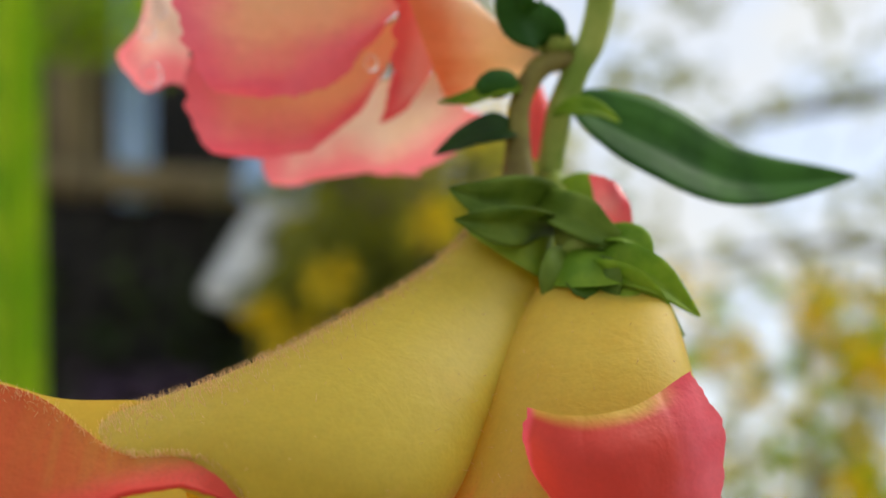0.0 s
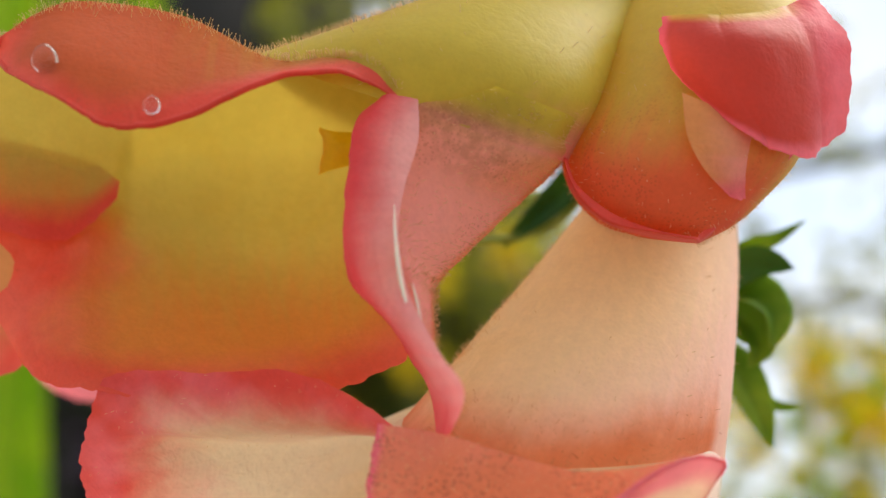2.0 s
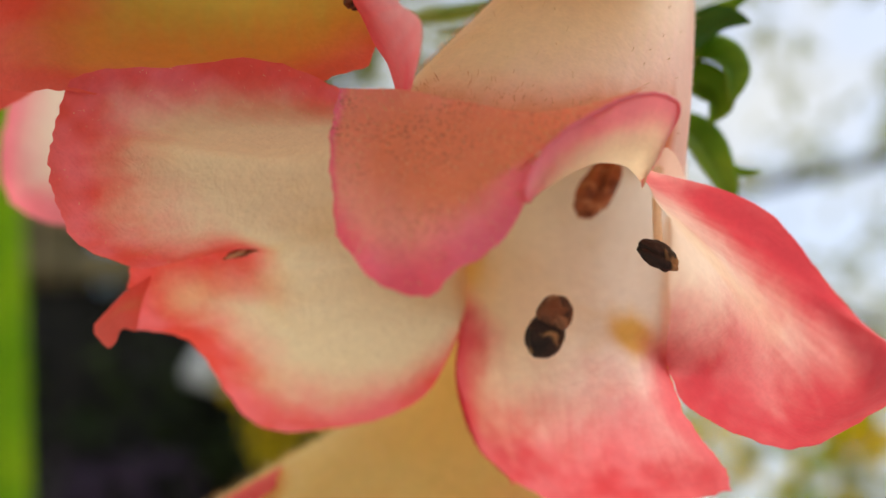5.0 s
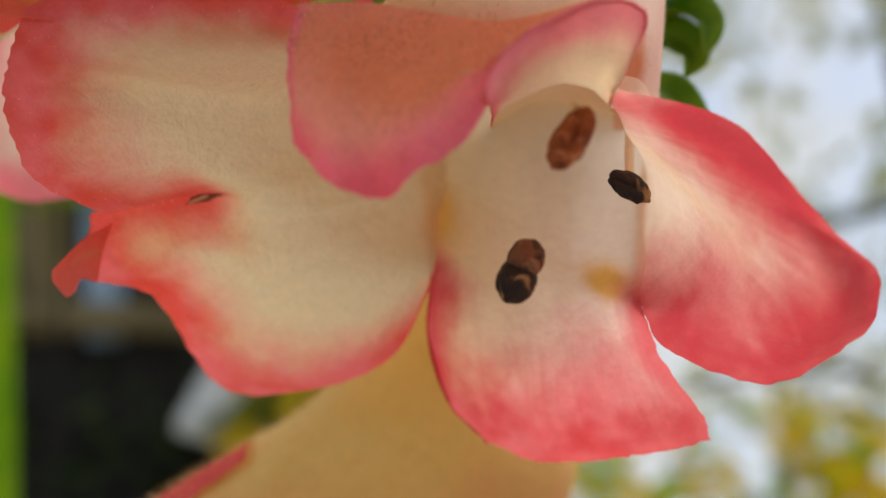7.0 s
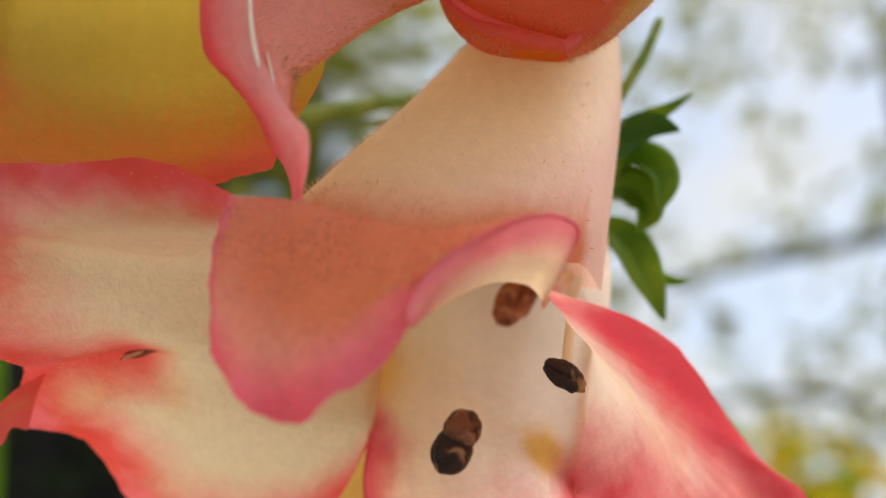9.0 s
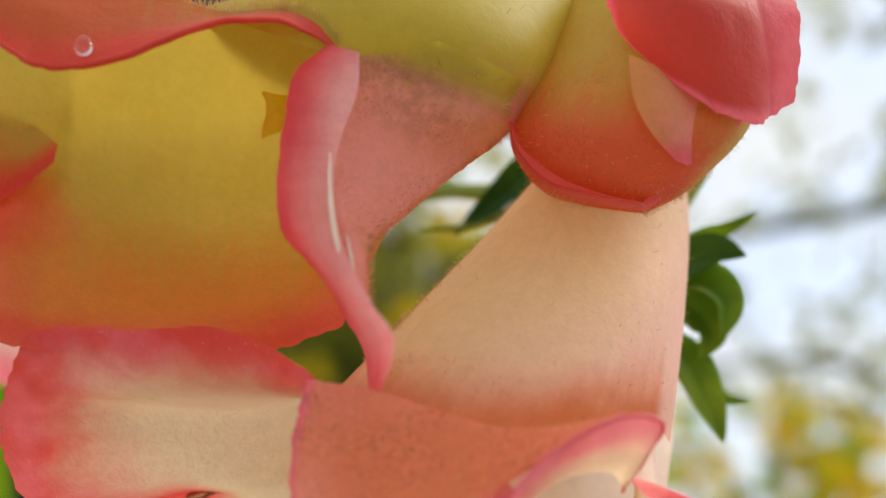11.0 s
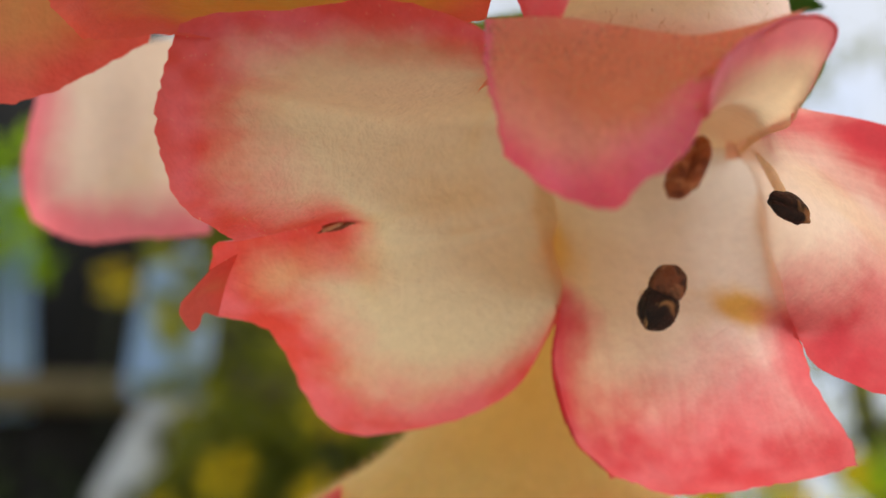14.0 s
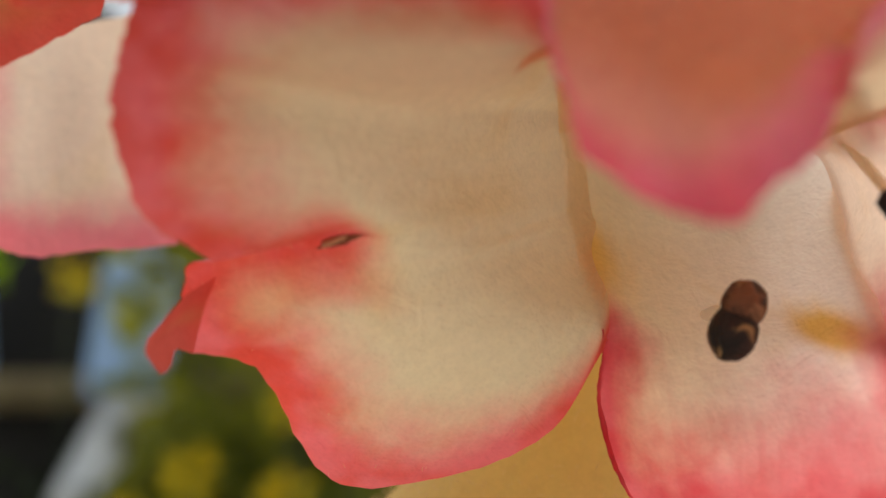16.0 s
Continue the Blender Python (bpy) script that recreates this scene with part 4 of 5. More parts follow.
part("lobe_hairs", hairs(p, n, 1500, 0.24, 14, (-4, 2, 20), lambda u, v: 0.08 + bell(v, 1, 0.12), 0.01), M_HAIR, yellow, kind="stuff")
m, p, n = sheet(B_ROLL, 70, 40, ("v0", "u1"), 0.5, 0.08, 16, lambda u, v: 1.3 * max(0, u - 0.3) * (1.2 - 0.5 * v), pleats=("v", 1.6, 0.12))
part("rolled_rim", m, M_FOLD, yellow, "glossy pink rolled rim")
# two thin pale rods drawn where the wet fold would catch the light
part("glint_strip", rod([(-4.5, -10.3, 17), (-4.4, -10.9, 15.8), (-4.2, -11.1, 14.4), (-3.7, -11, 12.5)], (0.02, 0.06, 0.08, 0.03), 8, 30), M_GLINT, yellow, "thin whitish strip standing in for a wet highlight along the fold")
part("glint_strip", rod([(-3.8, -10.6, 14.2), (-3.6, -10.7, 13.4), (-3.4, -10.8, 12.5)], (0.02, 0.06, 0.02), 8, 20), M_GLINT, yellow, "thin whitish strip standing in for a wet highlight along the fold")
m, p, n = sheet(STAMEN_FLAG, 24, 24, ("v0",), 0.1, 0.12, 34)
part("stamen", m, M_PISTIL, yellow, "flat yellow stamen")
stamen(yellow, (-4.5, -5.6, 13.75), (0.5, 0, 0.86), 2.2, 1.3, (-2.8, -4.2, 16.2), 7, dark=M_DRYSAC, split=False)

# ---- half-open bud beside it ----
bud = thing("flower_bud", (8.5, 5, 29), "half-open bud with a yellow tube and red folded lobes", "bud", "flowers on the stalk")
m, p, n = tube(C_TUBE, flush=lambda u, v: max(0, u - 0.37) / 0.33 * (1 - 0.6 * bell(v, 0.44, 0.08)), seed=8, end_edge=False, spots=[(5.6, -6.2, 20.5, 0.45), (6.0, -6.2, 20.0, 0.45), (6.4, -6.2, 19.5, 0.45), (6.8, -6.2, 19.1, 0.45), (7.3, -6.2, 18.6, 0.45), (7.7, -6.2, 18.1, 0.45), (8.2, -6.2, 17.7, 0.45)])
part("tube", m, M_CUP, bud, "yellow tube turning orange-red")
part("tube_hairs", hairs(p, n, 900, 0.2, 15, (9, 0, 21), lambda u, v: 0.05 + u * u * (0.1 + bell(v, 0.02, 0.08) + bell(v, 0.5, 0.08)), 0.01), M_HAIR, bud, kind="stuff")
m, p, n = sheet(C_HOOD, 70, 90, ("u1", "v0", "v1"), 0.5, 0.14, 18, lambda u, v: u / 0.2 + 0.3 * (1 - v), pleats=("v", 2.4, 0.22), narrow={"v0": 4.0, "v1": 0.7, "u1": 2.5})
part("hood", m, M_BUDHOOD, bud, "crimson folded hood")
m, p, n = sheet(C_PINK, 50, 50, ("u1", "v1"), 0.2, 0.1, 19, lambda u, v: 0.8 * v + 0.45 * u, narrow={"u1": 1.6})
part("side_lobe", m, M_SOFT, bud, "pale pink side lobe")
m, p, n = sheet(C_CUP, 50, 16, ("v1",), 0.1, 0.05, 20, lambda u, v: 1)
part("cup_rim", m, M_HOT, bud, "thin red rolled rim")

# ---- blurred flower higher up, and the ones behind ----
high = thing("bell_flower", (7, 13, 39), "ruffled pink and apricot bell flower on the stalk", "flower", "flowers on the stalk")
m, p, n = tube(A_TUBE, flush=lambda u, v: 0.3, seed=9)
part("tube", m, M_TUBE, high)
for name, cage, seed, mat, sides in (("front_lobe", A_FRONT, 21, M_RUFFLE, ("u1", "v0")), ("under_lobe", A_UNDER, 22, M_RUFFLE, ("u1", "v0")),
                                     ("back_lobe", A_BACK, 23, M_PALE, ("u1", "v0")), ("left_lobe", A_LEFT, 24, M_PALE, ("u1", "v1")),
                                     ("right_lobe", A_RIGHT, 25, M_ROLL, ("v1", "u0"))):
    m, p, n = sheet(cage, 40, 40, sides, 0.6, 0.25, seed, lambda u, v: 0.35 if mat == M_RUFFLE else 0.1)
    part(name, m, mat, high)

rear = thing("bell_flower", (-14, 22, 8), "pale cream flower with pink rim behind the others", "flower", "flowers on the stalk")
m, p, n = sheet(E_LOBE, 50, 44, ("u1", "v1"), 0.4, 0.1, 27, lambda u, v: 0.2)
part("lobe", m, M_PALE, rear)
part("pedicel", rod([(-17, 20, 9), (-10, 22, 15), (-2, 19, 16.6), (3.6, 15, 17), (8, 12, 20)], (0.7, 0.6, 0.5, 0.5, 0.7), 8, 24), M_STEM, rear)

low = thing("bell_flower", (1, 15, 2), "apricot bell flower with red rim, hanging below", "flower", "flowers on the stalk")
m, p, n = tube(F_TUBE, flush=lambda u, v: 0.25 + 0.5 * bell(u, 0.9, 0.2), seed=10, end_edge=False)
part("tube", m, M_APRICOT, low, "apricot tube, finely haired")
part("tube_hairs", hairs(p, n, 3000, 0.5, 16, (-2, 14, -8), None, 0.016), M_HAIR, low, kind="stuff")
m, p, n = sheet(F_LEFT, 40, 24, ("v1",), 0.3, 0.1, 28, lambda u, v: 0.8)
part("left_lobe", m, M_HOT, low)
m, p, n = sheet(F_RIGHT, 40, 40, ("v0", "v1"), 0.3, 0.1, 29)
part("right_lobe", m, M_PALE, low)

# ---- stalk, sepals and leaves ----
stalk = thing("flower_stalk", (0, 24, -1434), "green flower stalk with lanceolate leaves and sepals", "plant")
part("stem", rod([(10.6, 13, 60), (9.9, 13, 42.2), (8.6, 12.5, 37.7), (7.8, 12, 35.2), (7.6, 11.5, 30), (9.5, 11, 20), (10.5, 11, 8), (6, 16, -10), (1, 23, -40)],
                     (0.75, 0.75, 0.72, 0.68, 0.7, 0.9, 1.1, 1.3, 1.5), 12, 120), M_STEM, stalk)
part("lower_stem", rod([(1, 23, -39), (0, 24, -700), (0, 24, -1434)], (1.5, 2.4, 3.4), 12, 30), M_STEM, stalk)
part("pedicel", rod([(8.3, 12.5, 38.4), (6.8, 11.6, 38), (5.8, 11, 36.3), (5.7, 10.5, 34.3), (5.8, 9.6, 31.6)], (0.5, 0.6, 0.55, 0.6, 1.0), 10, 30), M_BROWNSTEM, stalk)
part("pedicel", rod([(7.6, 11.2, 32), (8.2, 8, 30.5), (8.6, 5, 29)], (0.8, 0.8, 1.0), 10, 16), M_STEM, stalk)
part("pedicel", rod([(8.6, 11.5, 26), (11, 8, 25), (12.4, 4.5, 23)], (0.8, 0.8, 1.0), 10, 16), M_STEM, stalk)
part("pedicel", rod([(7.8, 12, 39), (7.3, 12.8, 39.5), (6.6, 13, 38.8)], (0.8, 0.8, 1.0), 10, 12), M_STEM, stalk)
part("pedicel", rod([(10.6, 12, 6), (6, 14, 3), (1, 15, 0)], (0.8, 0.8, 1.2), 10, 16), M_STEM, stalk)


def leaf(name, points, width, normal, mat, cup=0.2, sharp=1.0, wavy=0.0, label=""):
    return part(name, blade(points, width, normal, cup, sharp=sharp, wavy=wavy), mat, stalk, label)


leaf("leaf", [(8.2, 12, 36.4), (13, 13, 34.4), (18.3, 15, 32.4), (25.1, 16.4, 32.6)], 4.6, (0.15, -0.85, 0.5), M_LEAF, 0.1, label="dark green lanceolate leaf")
leaf("leaf", [(7.6, 12, 39.2), (6.8, 11, 39.8), (5.6, 10, 40.4), (5.0, 9.5, 41.7), (4.8, 9.5, 44)], 2.6, (-0.5, -0.8, 0.3), M_LEAF, 0.1)
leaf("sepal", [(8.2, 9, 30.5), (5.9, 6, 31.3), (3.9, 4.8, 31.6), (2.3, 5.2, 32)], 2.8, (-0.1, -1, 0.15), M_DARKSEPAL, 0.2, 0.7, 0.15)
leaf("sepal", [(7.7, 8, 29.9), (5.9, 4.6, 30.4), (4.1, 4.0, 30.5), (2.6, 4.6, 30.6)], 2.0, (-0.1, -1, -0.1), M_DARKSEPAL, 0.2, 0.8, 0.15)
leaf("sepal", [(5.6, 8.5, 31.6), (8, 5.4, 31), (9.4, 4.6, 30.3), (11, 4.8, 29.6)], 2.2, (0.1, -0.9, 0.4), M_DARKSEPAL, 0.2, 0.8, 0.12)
leaf("sepal", [(7.6, 10, 32), (8.6, 8.4, 32), (9.4, 7.6, 31.2), (10.1, 7.2, 29.9)], 2.2, (0.3, -0.9, 0.3), M_SEPAL, 0.2, 1.0, 0.1)
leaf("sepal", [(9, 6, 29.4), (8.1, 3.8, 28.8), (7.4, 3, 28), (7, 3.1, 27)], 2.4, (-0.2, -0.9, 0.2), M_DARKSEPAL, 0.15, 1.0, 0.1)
leaf("sepal", [(8.2, 6, 28.6), (9.8, 3.2, 29), (11.8, 2.4, 28.5), (14, 3.4, 26.7)], 2.2, (0.25, -0.85, 0.45), M_SEPAL, 0.25)
leaf("sepal", [(8, 6, 27.9), (9.3, 2.6, 28.3), (11, 1.8, 28), (13.2, 2.6, 25.9)], 1.9, (0.1, -0.95, 0.2), M_SEPAL, 0.25)
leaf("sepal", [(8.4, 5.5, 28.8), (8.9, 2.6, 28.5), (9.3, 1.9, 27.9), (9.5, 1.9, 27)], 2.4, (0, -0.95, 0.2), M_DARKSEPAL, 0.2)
leaf("sepal", [(9, 6, 30), (10.5, 4.4, 30.2), (11.2, 3.6, 29.8), (11.7, 3.4, 28.8)], 1.6, (0.2, -0.7, 0.6), M_SEPAL, 0.2)
leaf("bract", [(5.8, 10.6, 36.8), (4.6, 10.2, 36.9), (3.2, 10.8, 36.3), (1.5, 11.5, 36)], 1.1, (0, -0.8, 0.5), M_SEPAL, 0.25)
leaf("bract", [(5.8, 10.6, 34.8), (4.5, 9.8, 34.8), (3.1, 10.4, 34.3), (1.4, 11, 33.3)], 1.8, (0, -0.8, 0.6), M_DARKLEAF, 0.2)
leaf("bract", [(7.4, 11, 35.6), (8.4, 10, 36), (9.6, 9.8, 35.9), (10.8, 10, 35.3)], 1.2, (0, -0.8, 0.6), M_SEPAL, 0.2)
part("side_bud", lump((4.5, 10.6, 37), (0.9, 0, 0.2), 2.2, 1.5, 12, 0.9, 0.03, False), M_LEAF, stalk, "small round green side bud")
# fused green cups that hold the tubes
m, p, n = tube([(5.9, 10, 31.9, 0.8, -0.1, 0.9, 0.9), (5.7, 9.3, 30.9, 1.7, -0.7, 1.9, 1.9), (5.5, 8.2, 29.6, 2.2, -1.1, 2.5, 2.5), (5.4, 7.4, 28.7, 2.35, -1.35, 2.7, 2.7)], 24, 40, seed=40, end_edge=False)
part("calyx", m, M_SEPAL, stalk, "green cup of fused sepals")
m, p, n = tube([(9, 6.2, 29.6, 0.7, 0, 0.9, 0.9), (9.2, 5.4, 29.1, 1.6, 0.1, 1.9, 1.9), (9.3, 4.8, 28.7, 2.0, 0.2, 2.2, 2.2), (9.4, 4.2, 28.2, 2.3, 0.3, 2.5, 2.5)], 24, 40, seed=41, end_edge=False)
part("calyx", m, M_SEPAL, stalk, "green cup of fused sepals")
# side shoot behind the open flower
leaf("sepal", [(11, 8, 12.6), (12.2, 6, 13.6), (13.2, 5, 13.9), (14.3, 4.4, 13.7)], 1.9, (0.2, -0.9, 0.3), M_LEAF, 0.25)
leaf("sepal", [(11, 8, 12), (12.6, 6, 12.4), (13.6, 5, 11.4), (13.4, 4.6, 9.6)], 2.4, (0.4, -0.8, 0.2), M_SEPAL, 0.3)
leaf("sepal", [(11, 8, 11), (12.2, 6.2, 11), (13, 5.4, 9.8), (12.4, 5, 8.6)], 2.0, (0, -0.9, 0.1), M_SEPAL, 0.3)
leaf("sepal", [(11, 9, 9.5), (12.4, 7.4, 8.2), (13.4, 6.8, 6.2), (14.2, 6.6, 4.2)], 2.2, (0.2, -0.9, 0.2), M_SEPAL, 0.2)
leaf("sepal", [(11, 9, 8.6), (12.8, 8, 7.4), (14.4, 7.4, 6.3), (15.8, 7.2, 6.3)], 0.8, (0.2, -0.9, 0.4), M_SEPAL, 0.2)
leaf("sepal", [(11, 9, 13), (12.6, 7.6, 14.4), (14, 7, 15), (15.6, 7, 16)], 0.9, (0.1, -0.9, 0.3), M_SEPAL, 0.2)
part("tendril", rod([(11.2, 9.5, 14), (12, 8.6, 16), (13.2, 9, 18), (14.3, 10, 20.4)], (0.3, 0.3, 0.28, 0.26), 8, 24), M_STEM, stalk)
leaf("leaf", [(8.6, 12.5, 22), (5.4, 11.5, 19.2), (2.6, 11, 16.4), (0.2, 11, 14.2)], 2.0, (0, -0.8, 0.5), M_LEAF, 0.2)
part("tendril", rod([(6.6, 12, 19.6), (3.6, 11.5, 15.9), (1.0, 11.2, 14.7), (-1.6, 11.2, 14.4)], (0.3, 0.28, 0.24, 0.15), 8, 24), M_STEM, stalk)
m, p, n = sheet(G_PETAL, 30, 30, ("u1", "v1", "v0"), 0.2, 0.1, 31)
part("bud_tip", m, M_ROLL, stalk, "pink tip of a bud")
part("bud_tip", rod([(6.8, 15.5, 37), (6.9, 15, 35.2), (6.8, 15, 33)], (0.3, 0.8, 0.3), 10, 24), M_PALE, stalk, "pale pink tip of a bud")

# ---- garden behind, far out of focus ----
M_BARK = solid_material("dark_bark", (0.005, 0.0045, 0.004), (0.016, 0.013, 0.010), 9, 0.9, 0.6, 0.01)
M_TAN = solid_material("weathered_wood", (0.16, 0.12, 0.06), (0.30, 0.24, 0.13), 12, 0.8, 0.4, 0.004)
M_BLUE = solid_material("blue_paint", (0.30, 0.46, 0.76), (0.42, 0.60, 0.86), 10, 0.6, 0.2, 0.002)
M_WHITE = solid_material("white_paint", (0.70, 0.72, 0.74), (0.84, 0.84, 0.84), 10, 0.6, 0.2, 0.002)
M_STRAP = leaf_material("strap_leaf_green", (0.26, 0.46, 0.015), (0.46, 0.60, 0.03), 0.6, 30)
M_SHRUB = leaf_material("shrub_leaf", (0.015, 0.028, 0.010), (0.05, 0.07, 0.02), 0.2, 12)
M_TREE = leaf_material("tree_leaf", (0.15, 0.18, 0.05), (0.38, 0.37, 0.11), 0.5, 6)
M_OLIVE = leaf_material("olive_leaf", (0.20, 0.22, 0.03), (0.44, 0.42, 0.07), 0.5, 6)
M_PURPLE = leaf_material("purple_leaf", (0.05, 0.03, 0.06), (0.16, 0.11, 0.19), 0.2, 15)
M_BLOOM = leaf_material("yellow_bloom", (0.74, 0.50, 0.01), (0.90, 0.74, 0.04), 0.5, 20)
# ground colour is assumed, kept pale as a reflector for the petals' undersides
M_BOUNCE = solid_material("bounce_ground", (0.20, 0.18, 0.15), (0.33, 0.30, 0.25), 14.0, 0.95, 0.5, 0.01)

# ground out of view; its paleness fills the shade from below
bm = bmesh.new()
bmesh.ops.create_grid(bm, x_segments=60, y_segments=60, size=300)
for v in bm.verts:
    v.co.z = 0.05 * noise.noise(v.co * 0.05)
ground = part("ground", bm, M_BOUNCE)
tagged(ground, "unseen garden ground, made pale to bounce light up at the flowers", "ground", kind="structure")


def plank(centre, length, width, thick, along, seed=1, face=(0, -1, 0), place=to_world, unit=1.0):
    """A sawn board with eased edges and a slight warp, in bench millimetres (or in world metres)."""
    a = Vector(along).normalized()
    f = Vector(face)
    side = a.cross(f).normalized()
    f = side.cross(a)
    bm = bmesh.new()
    bmesh.ops.create_cube(bm, size=1)
    bmesh.ops.bevel(bm, geom=bm.edges[:], offset=0.04, segments=2, affect="EDGES")
    bmesh.ops.subdivide_edges(bm, edges=[e for e in bm.edges if abs(e.verts[0].co.z - e.verts[1].co.z) > 0.5], cuts=8)
    for v in bm.verts:
        c = v.co
        bow = 0.006 * length * noise.noise(Vector((c.z * 2, seed, 0)))
        v.co = place((Vector(centre) + a * c.z * length + side * (c.x * width + bow) + f * c.y * thick) * unit)
    return bm


def root(c):
    """The spot on the ground under a place on the bench, in bench millimetres."""
    w = to_world(c)
    return (UNBENCH @ Vector((w.x, w.y, 0))) / MM


def upright(c, low, high, width, thick, seed):
    """An upright board under a bench place, from one height to another in metres."""
    w = to_world(c)
    return plank((w.x, w.y, (low + high) / 2), high - low, width * MM, thick * MM, (0, 0, 1), seed, place=Vector)


fence = thing("fence", root((-300, 1250, 0)), "dark weathered garden fence with a pale rail", "fence")
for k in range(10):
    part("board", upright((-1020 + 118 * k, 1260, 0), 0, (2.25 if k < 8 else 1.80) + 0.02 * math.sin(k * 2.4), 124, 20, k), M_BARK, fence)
part("rail", plank((-420, 1185, -60), 1000, 36, 30, (1, 0, -0.04), 21), M_TAN, fence)
part("rail", plank((-470, 980, -700), 1100, 60, 34, (1, 0, 0.01), 22), M_TAN, fence)
part("slat", plank((-374, 1190, 40), 260, 40, 14, (0, 0, 1), 23), M_BLUE, fence)
part("slat", plank((-440, 1195, 30), 230, 60, 14, (0, 0, 1), 24), M_TAN, fence)
part("slat", plank((-220, 1140, -118), 170, 58, 12, (0.36, 0.55, 0.75), 25, (0, -0.6, 0.8)), M_WHITE, fence)
part("slat", plank((-192, 1130, 6), 180, 78, 12, (0.05, 0.55, 0.8), 26, (0, -0.6, 0.8)), M_BLUE, fence)

strap = thing("strap_leaf", (-300, 650, -1712), "bright green upright strap leaf, folded along its rib", "leaf")
part("near_half", plank((-322, 657, -640), 2150, 76, 2, (0, 0, 1), 31, (0.35, -1, 0)), M_STRAP, strap)
part("far_half", plank((-268, 629, -640), 2150, 58, 2, (0, 0, 1), 31, (-1.3, -1, 0)), M_STRAP, strap)


def foliage(count, box, size, seed, keep=None):
    """Many small pointed leaves, each a bent four-sided blade, in a box of bench millimetres."""
    rng = random.Random(seed)
    verts, faces = [], []
    made = 0
    while made < count:
        c = Vector([rng.uniform(a, b) for a, b in box])
        if keep and rng.random() > keep(c):
            continue
        made += 1
        a = Vector((rng.uniform(-1, 1), rng.uniform(-1, 1), rng.uniform(-1, 0.6))).normalized()
        b = a.orthogonal().normalized()
        b.rotate(Matrix.Rotation(rng.uniform(0, 6.3), 3, a))
        s = size * rng.uniform(0.6, 1.4)
        k = len(verts)
        lift = a.cross(b) * s * 0.15
        verts += [to_world(c + a * s), to_world(c + b * s * 0.32 + lift), to_world(c - a * s * 0.8), to_world(c - b * s * 0.32 + lift)]
        faces += [(k, k + 1, k + 2), (k, k + 2, k + 3)]
    mesh = bpy.data.meshes.new("leaves")
    mesh.from_pydata(verts, [], faces)
    return mesh


def limb(points, radii):
    return rod(points, radii, 10, 40)


shrub = thing("shrub", root((-400, 1100, 0)), "dark leafy shrub in front of the fence", "shrub")
part("trunk", limb([root((-400, 1100, 0)), (-395, 800, -700), (-380, 1000, -250)], (30, 24, 8)), M_BARK, shrub)
part("crown", foliage(2600, ((-900, 0), (1080, 1180), (-1200, -90)), 26, 41, lambda c: min(1, max(0.1, (-60 - c.z) / 160)) * (1 if c.x < -150 else 0.4)), M_SHRUB, shrub)


grass = part("tall_grass", foliage(900, ((-230, 40), (1000, 1200), (-900, -110)), 60, 43, lambda c: min(1, max(0.05, (-100 - c.z) / 200)) * (0 if c.x < -140 and c.z > -330 else 1)), M_TREE)
tagged(grass, "tall olive grass along the fence", "grass", kind="stuff")
thicket = thing("thicket_shrub", root((-20, 1080, 0)), "loose olive shrub beside the end of the fence", "shrub")
part("trunk", limb([root((-20, 1080, 0)), (-24, 900, -500), (-20, 1060, -60)], (9, 7, 3)), M_BARK, thicket)
part("crown", foliage(600, ((-200, 105), (1000, 1140), (-190, 300)), 30, 47, lambda c: 1.0 if c.z < (10 if c.x > 20 else 290) else 0.02), M_OLIVE, thicket)


lime = thing("lime_shrub", root((-400, 1140, 0)), "sprig of lime-green leaves against the fence", "shrub")
part("twig", limb([root((-400, 1140, 0)), (-398, 1000, -500), (-395, 1140, 130)], (6, 5, 2)), M_BARK, lime)
part("leaves", foliage(150, ((-480, -320), (1110, 1150), (60, 210)), 24, 44), M_STRAP, lime, kind="stuff")
purple = thing("purple_sprig", root((-330, 1090, -300)), "sprig of dusky purple leaves", "plant")
part("twig", limb([root((-330, 1090, -300)), (-335, 1000, -600), (-330, 1090, -320)], (4, 3, 2)), M_BARK, purple)
part("leaves", foliage(110, ((-400, -260), (1060, 1090), (-370, -250)), 22, 45), M_PURPLE, purple, kind="stuff")


def bloom(centre, size, seed):
    """A loose yellow head of many petals."""
    rng = random.Random(seed)
    bm = bmesh.new()
    for k in range(26):
        a = Vector((rng.gauss(0, 1), rng.gauss(0, 1), rng.gauss(0, 1))).normalized()
        b = a.orthogonal().normalized()
        s = size * rng.uniform(0.35, 0.6)
        o = Vector(centre) + a * size * 0.12
        vs = [bm.verts.new(to_world(q)) for q in (o, o + a * s * 0.6 + b * s * 0.3, o + a * s, o + a * s * 0.6 - b * s * 0.3)]
        bm.faces.new(vs)
    return bm


flowers_at = [(-38, 1100, -90), (-140, 1090, -150), (-205, 1080, -198), (-158, 1100, -212), (-118, 1085, -250), (-186, 1100, -243), (-300, 1350, 60), (-45, 1080, -180), (16, 1100, 20), (45, 1100, -60), (105, 1110, -180)]
for k, c in enumerate([(x * 0.9, y * 0.9, z * 0.9) for x, y, z in flowers_at]):
    head = thing("yellow_flower", root(c), "yellow garden flower on a thin stem", "flower", "yellow garden flowers")
    part("bloom", bloom(c, 48, 60 + k), M_BLOOM, head)
    part("stem", rod([root(c), (Vector(root(c)) + Vector(c)) / 2 + Vector((8, 6, 0)), c], (3, 2.5, 2), 6, 20), M_SHRUB, head)

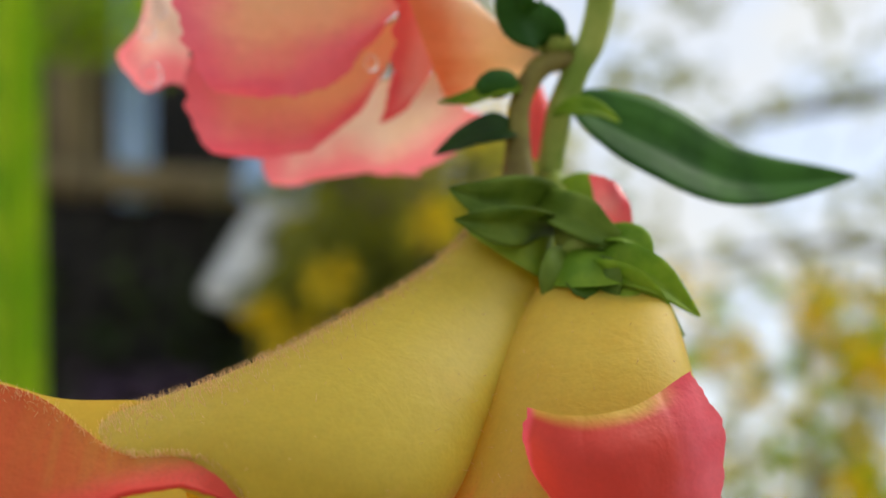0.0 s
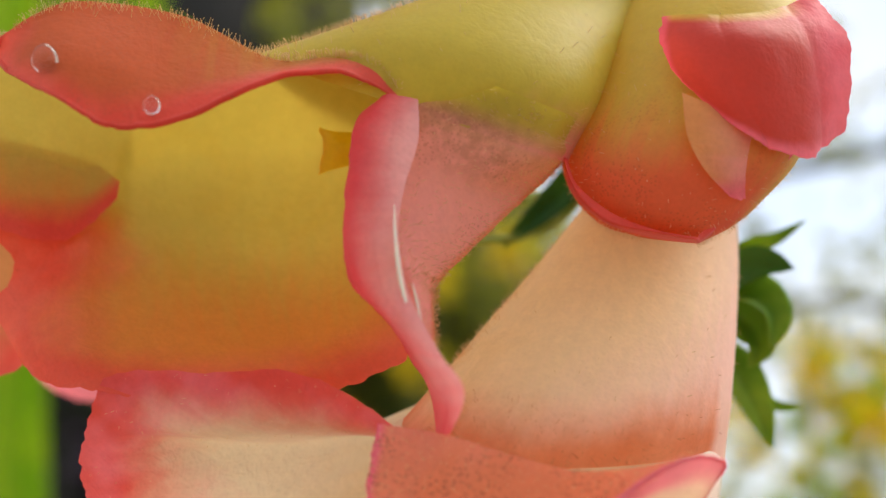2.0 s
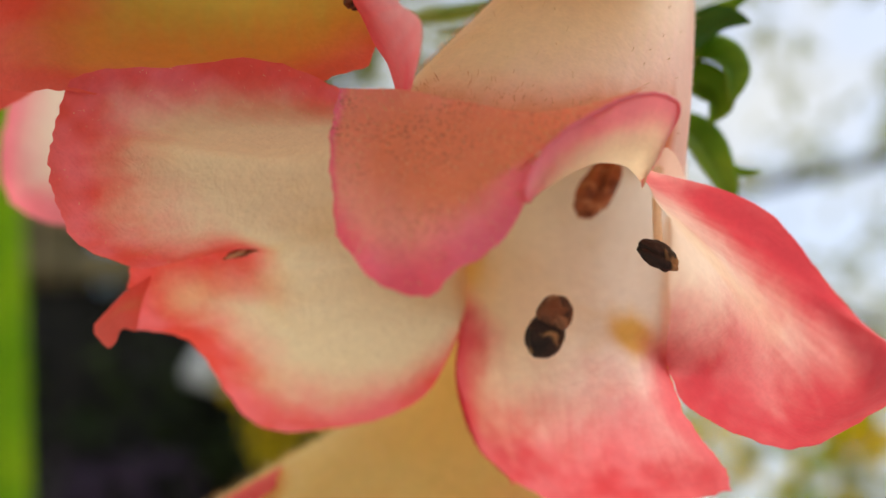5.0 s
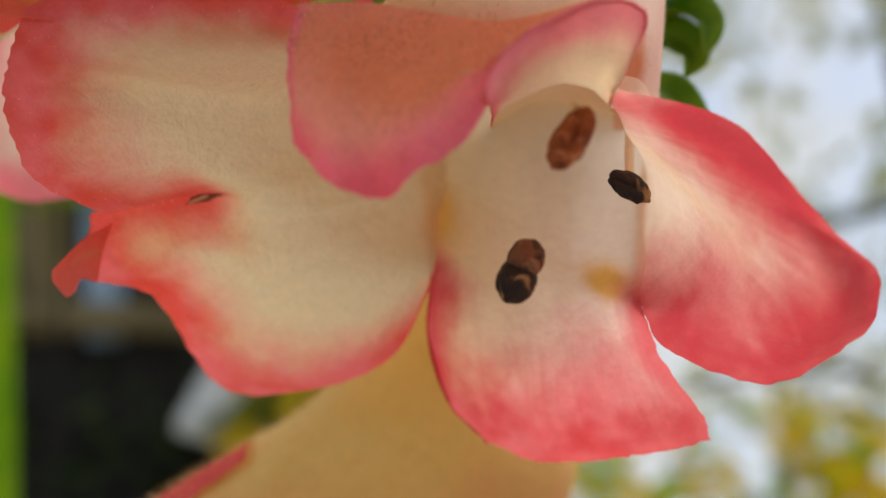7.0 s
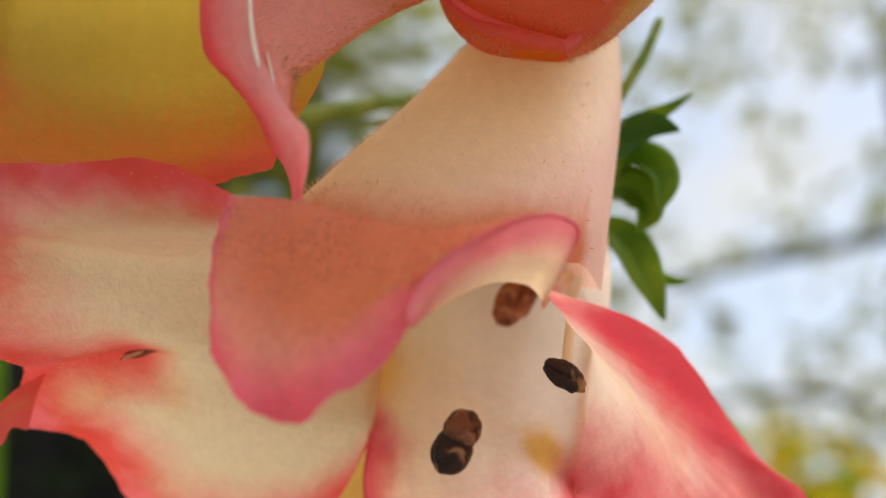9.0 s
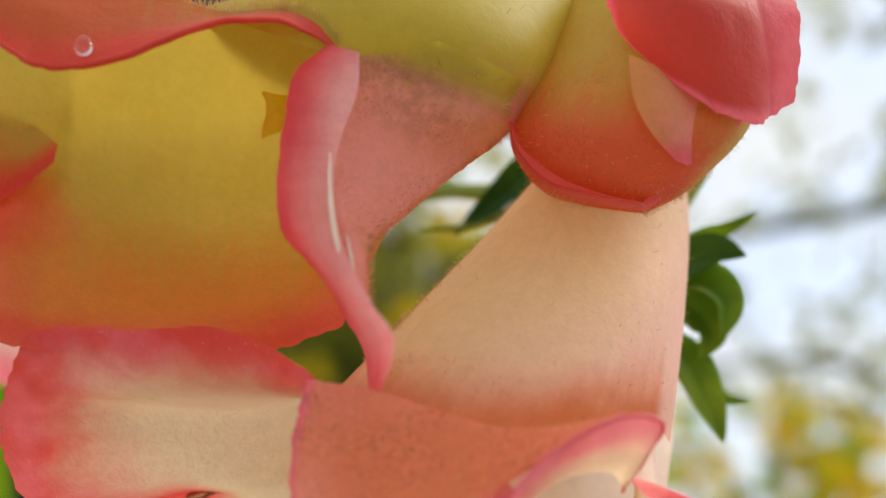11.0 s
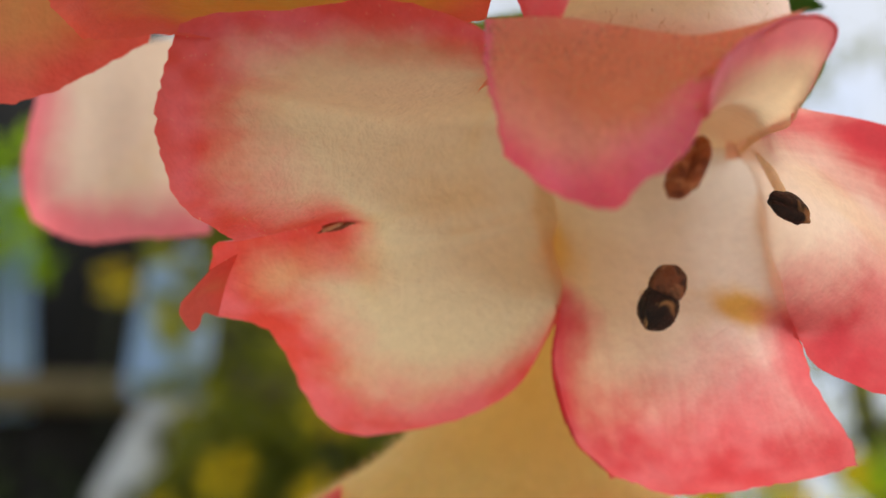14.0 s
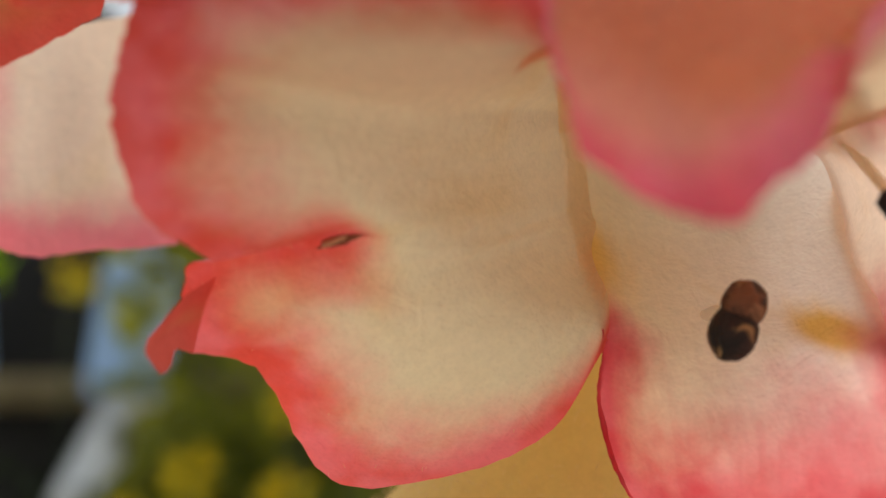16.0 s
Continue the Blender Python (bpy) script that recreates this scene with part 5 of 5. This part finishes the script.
tree = thing("tree", root((1440, 3200, 0)), "thin-leaved tree with olive foliage against a bright sky", "tree")
part("trunk", limb([root((1440, 3200, 0)), (1470, 2700, -1200), (1440, 3150, 0), (1400, 3500, 900)], (80, 60, 40, 15)), M_BARK, tree)
part("branch", limb([(1440, 3200, 160), (1150, 3050, 98), (800, 3000, 20), (560, 3000, -60)], (26, 20, 14, 5)), M_BARK, tree)
part("branch", limb([(1460, 3200, -500), (1150, 3050, -330), (850, 3000, -330), (500, 3000, -420)], (24, 16, 10, 5)), M_BARK, tree)
part("crown", foliage(1700, ((250, 1900), (2500, 3300), (-1900, 160)), 58, 51, lambda c: min(1, max(0.02, (-60 - c.z) / 500)) * (0.05 + 0.95 * (noise.noise(c * 0.0055) > 0.12))), M_TREE, tree)
part("spray", foliage(700, ((350, 1900), (2500, 3300), (-500, 900)), 50, 53, lambda c: 1.0 if noise.noise(c * 0.0035 + Vector((2, 7, 4))) > 0.26 else 0.01), M_TREE, tree, kind="stuff")
bush = thing("flowering_bush", root((800, 2450, -400)), "bush with sprays of yellow blossom", "shrub")
part("trunk", limb([root((800, 2450, -400)), (790, 2050, -1300), (760, 2420, -450)], (20, 16, 5)), M_BARK, bush)
part("blossom", foliage(560, ((250, 1500), (2300, 2550), (-1300, -330)), 58, 52, lambda c: 1.0 if noise.noise(c * 0.007 + Vector((5, 1, 2))) > 0.2 else 0.02), M_BLOOM, bush, kind="stuff")


part("leaves", foliage(300, ((250, 1500), (2300, 2550), (-1300, -360)), 58, 54, lambda c: 1.0 if noise.noise(c * 0.007 + Vector((1, 6, 2))) > 0.2 else 0.02), M_STRAP, bush, kind="stuff")


# ---- water droplets on the upper flower ----
n = Nodes("water")
M_WATER = n.done(n.add("BsdfPrincipled", Base_Color=rgb(1, 1, 1), Roughness=0.02, IOR=1.33, Transmission_Weight=1.0).outputs[0])
for k, (c, size) in enumerate((((-14.8, 16.0, 37.0), 0.62), ((-14.9, 15.6, 39.4), 0.5), ((-14.2, 15.6, 40.5), 0.36), ((-2.1, 12.4, 37.9), 0.4), ((-17.6, -9.1, 22.2), 0.5), ((-13.4, -9.9, 20.5), 0.32))):
    bm = bmesh.new()
    bmesh.ops.create_uvsphere(bm, u_segments=24, v_segments=16, radius=1)
    for v in bm.verts:
        q = v.co
        sag = 1 + 0.12 * q.z * (-1)
        v.co = to_world(Vector(c) + Vector((q.x * sag, q.y * 0.55, q.z * 1.1)) * size)
    drop = part("water_droplet", bm, M_WATER)
    tagged(drop, "clear water droplet on a pink petal", "droplet", "water droplets")
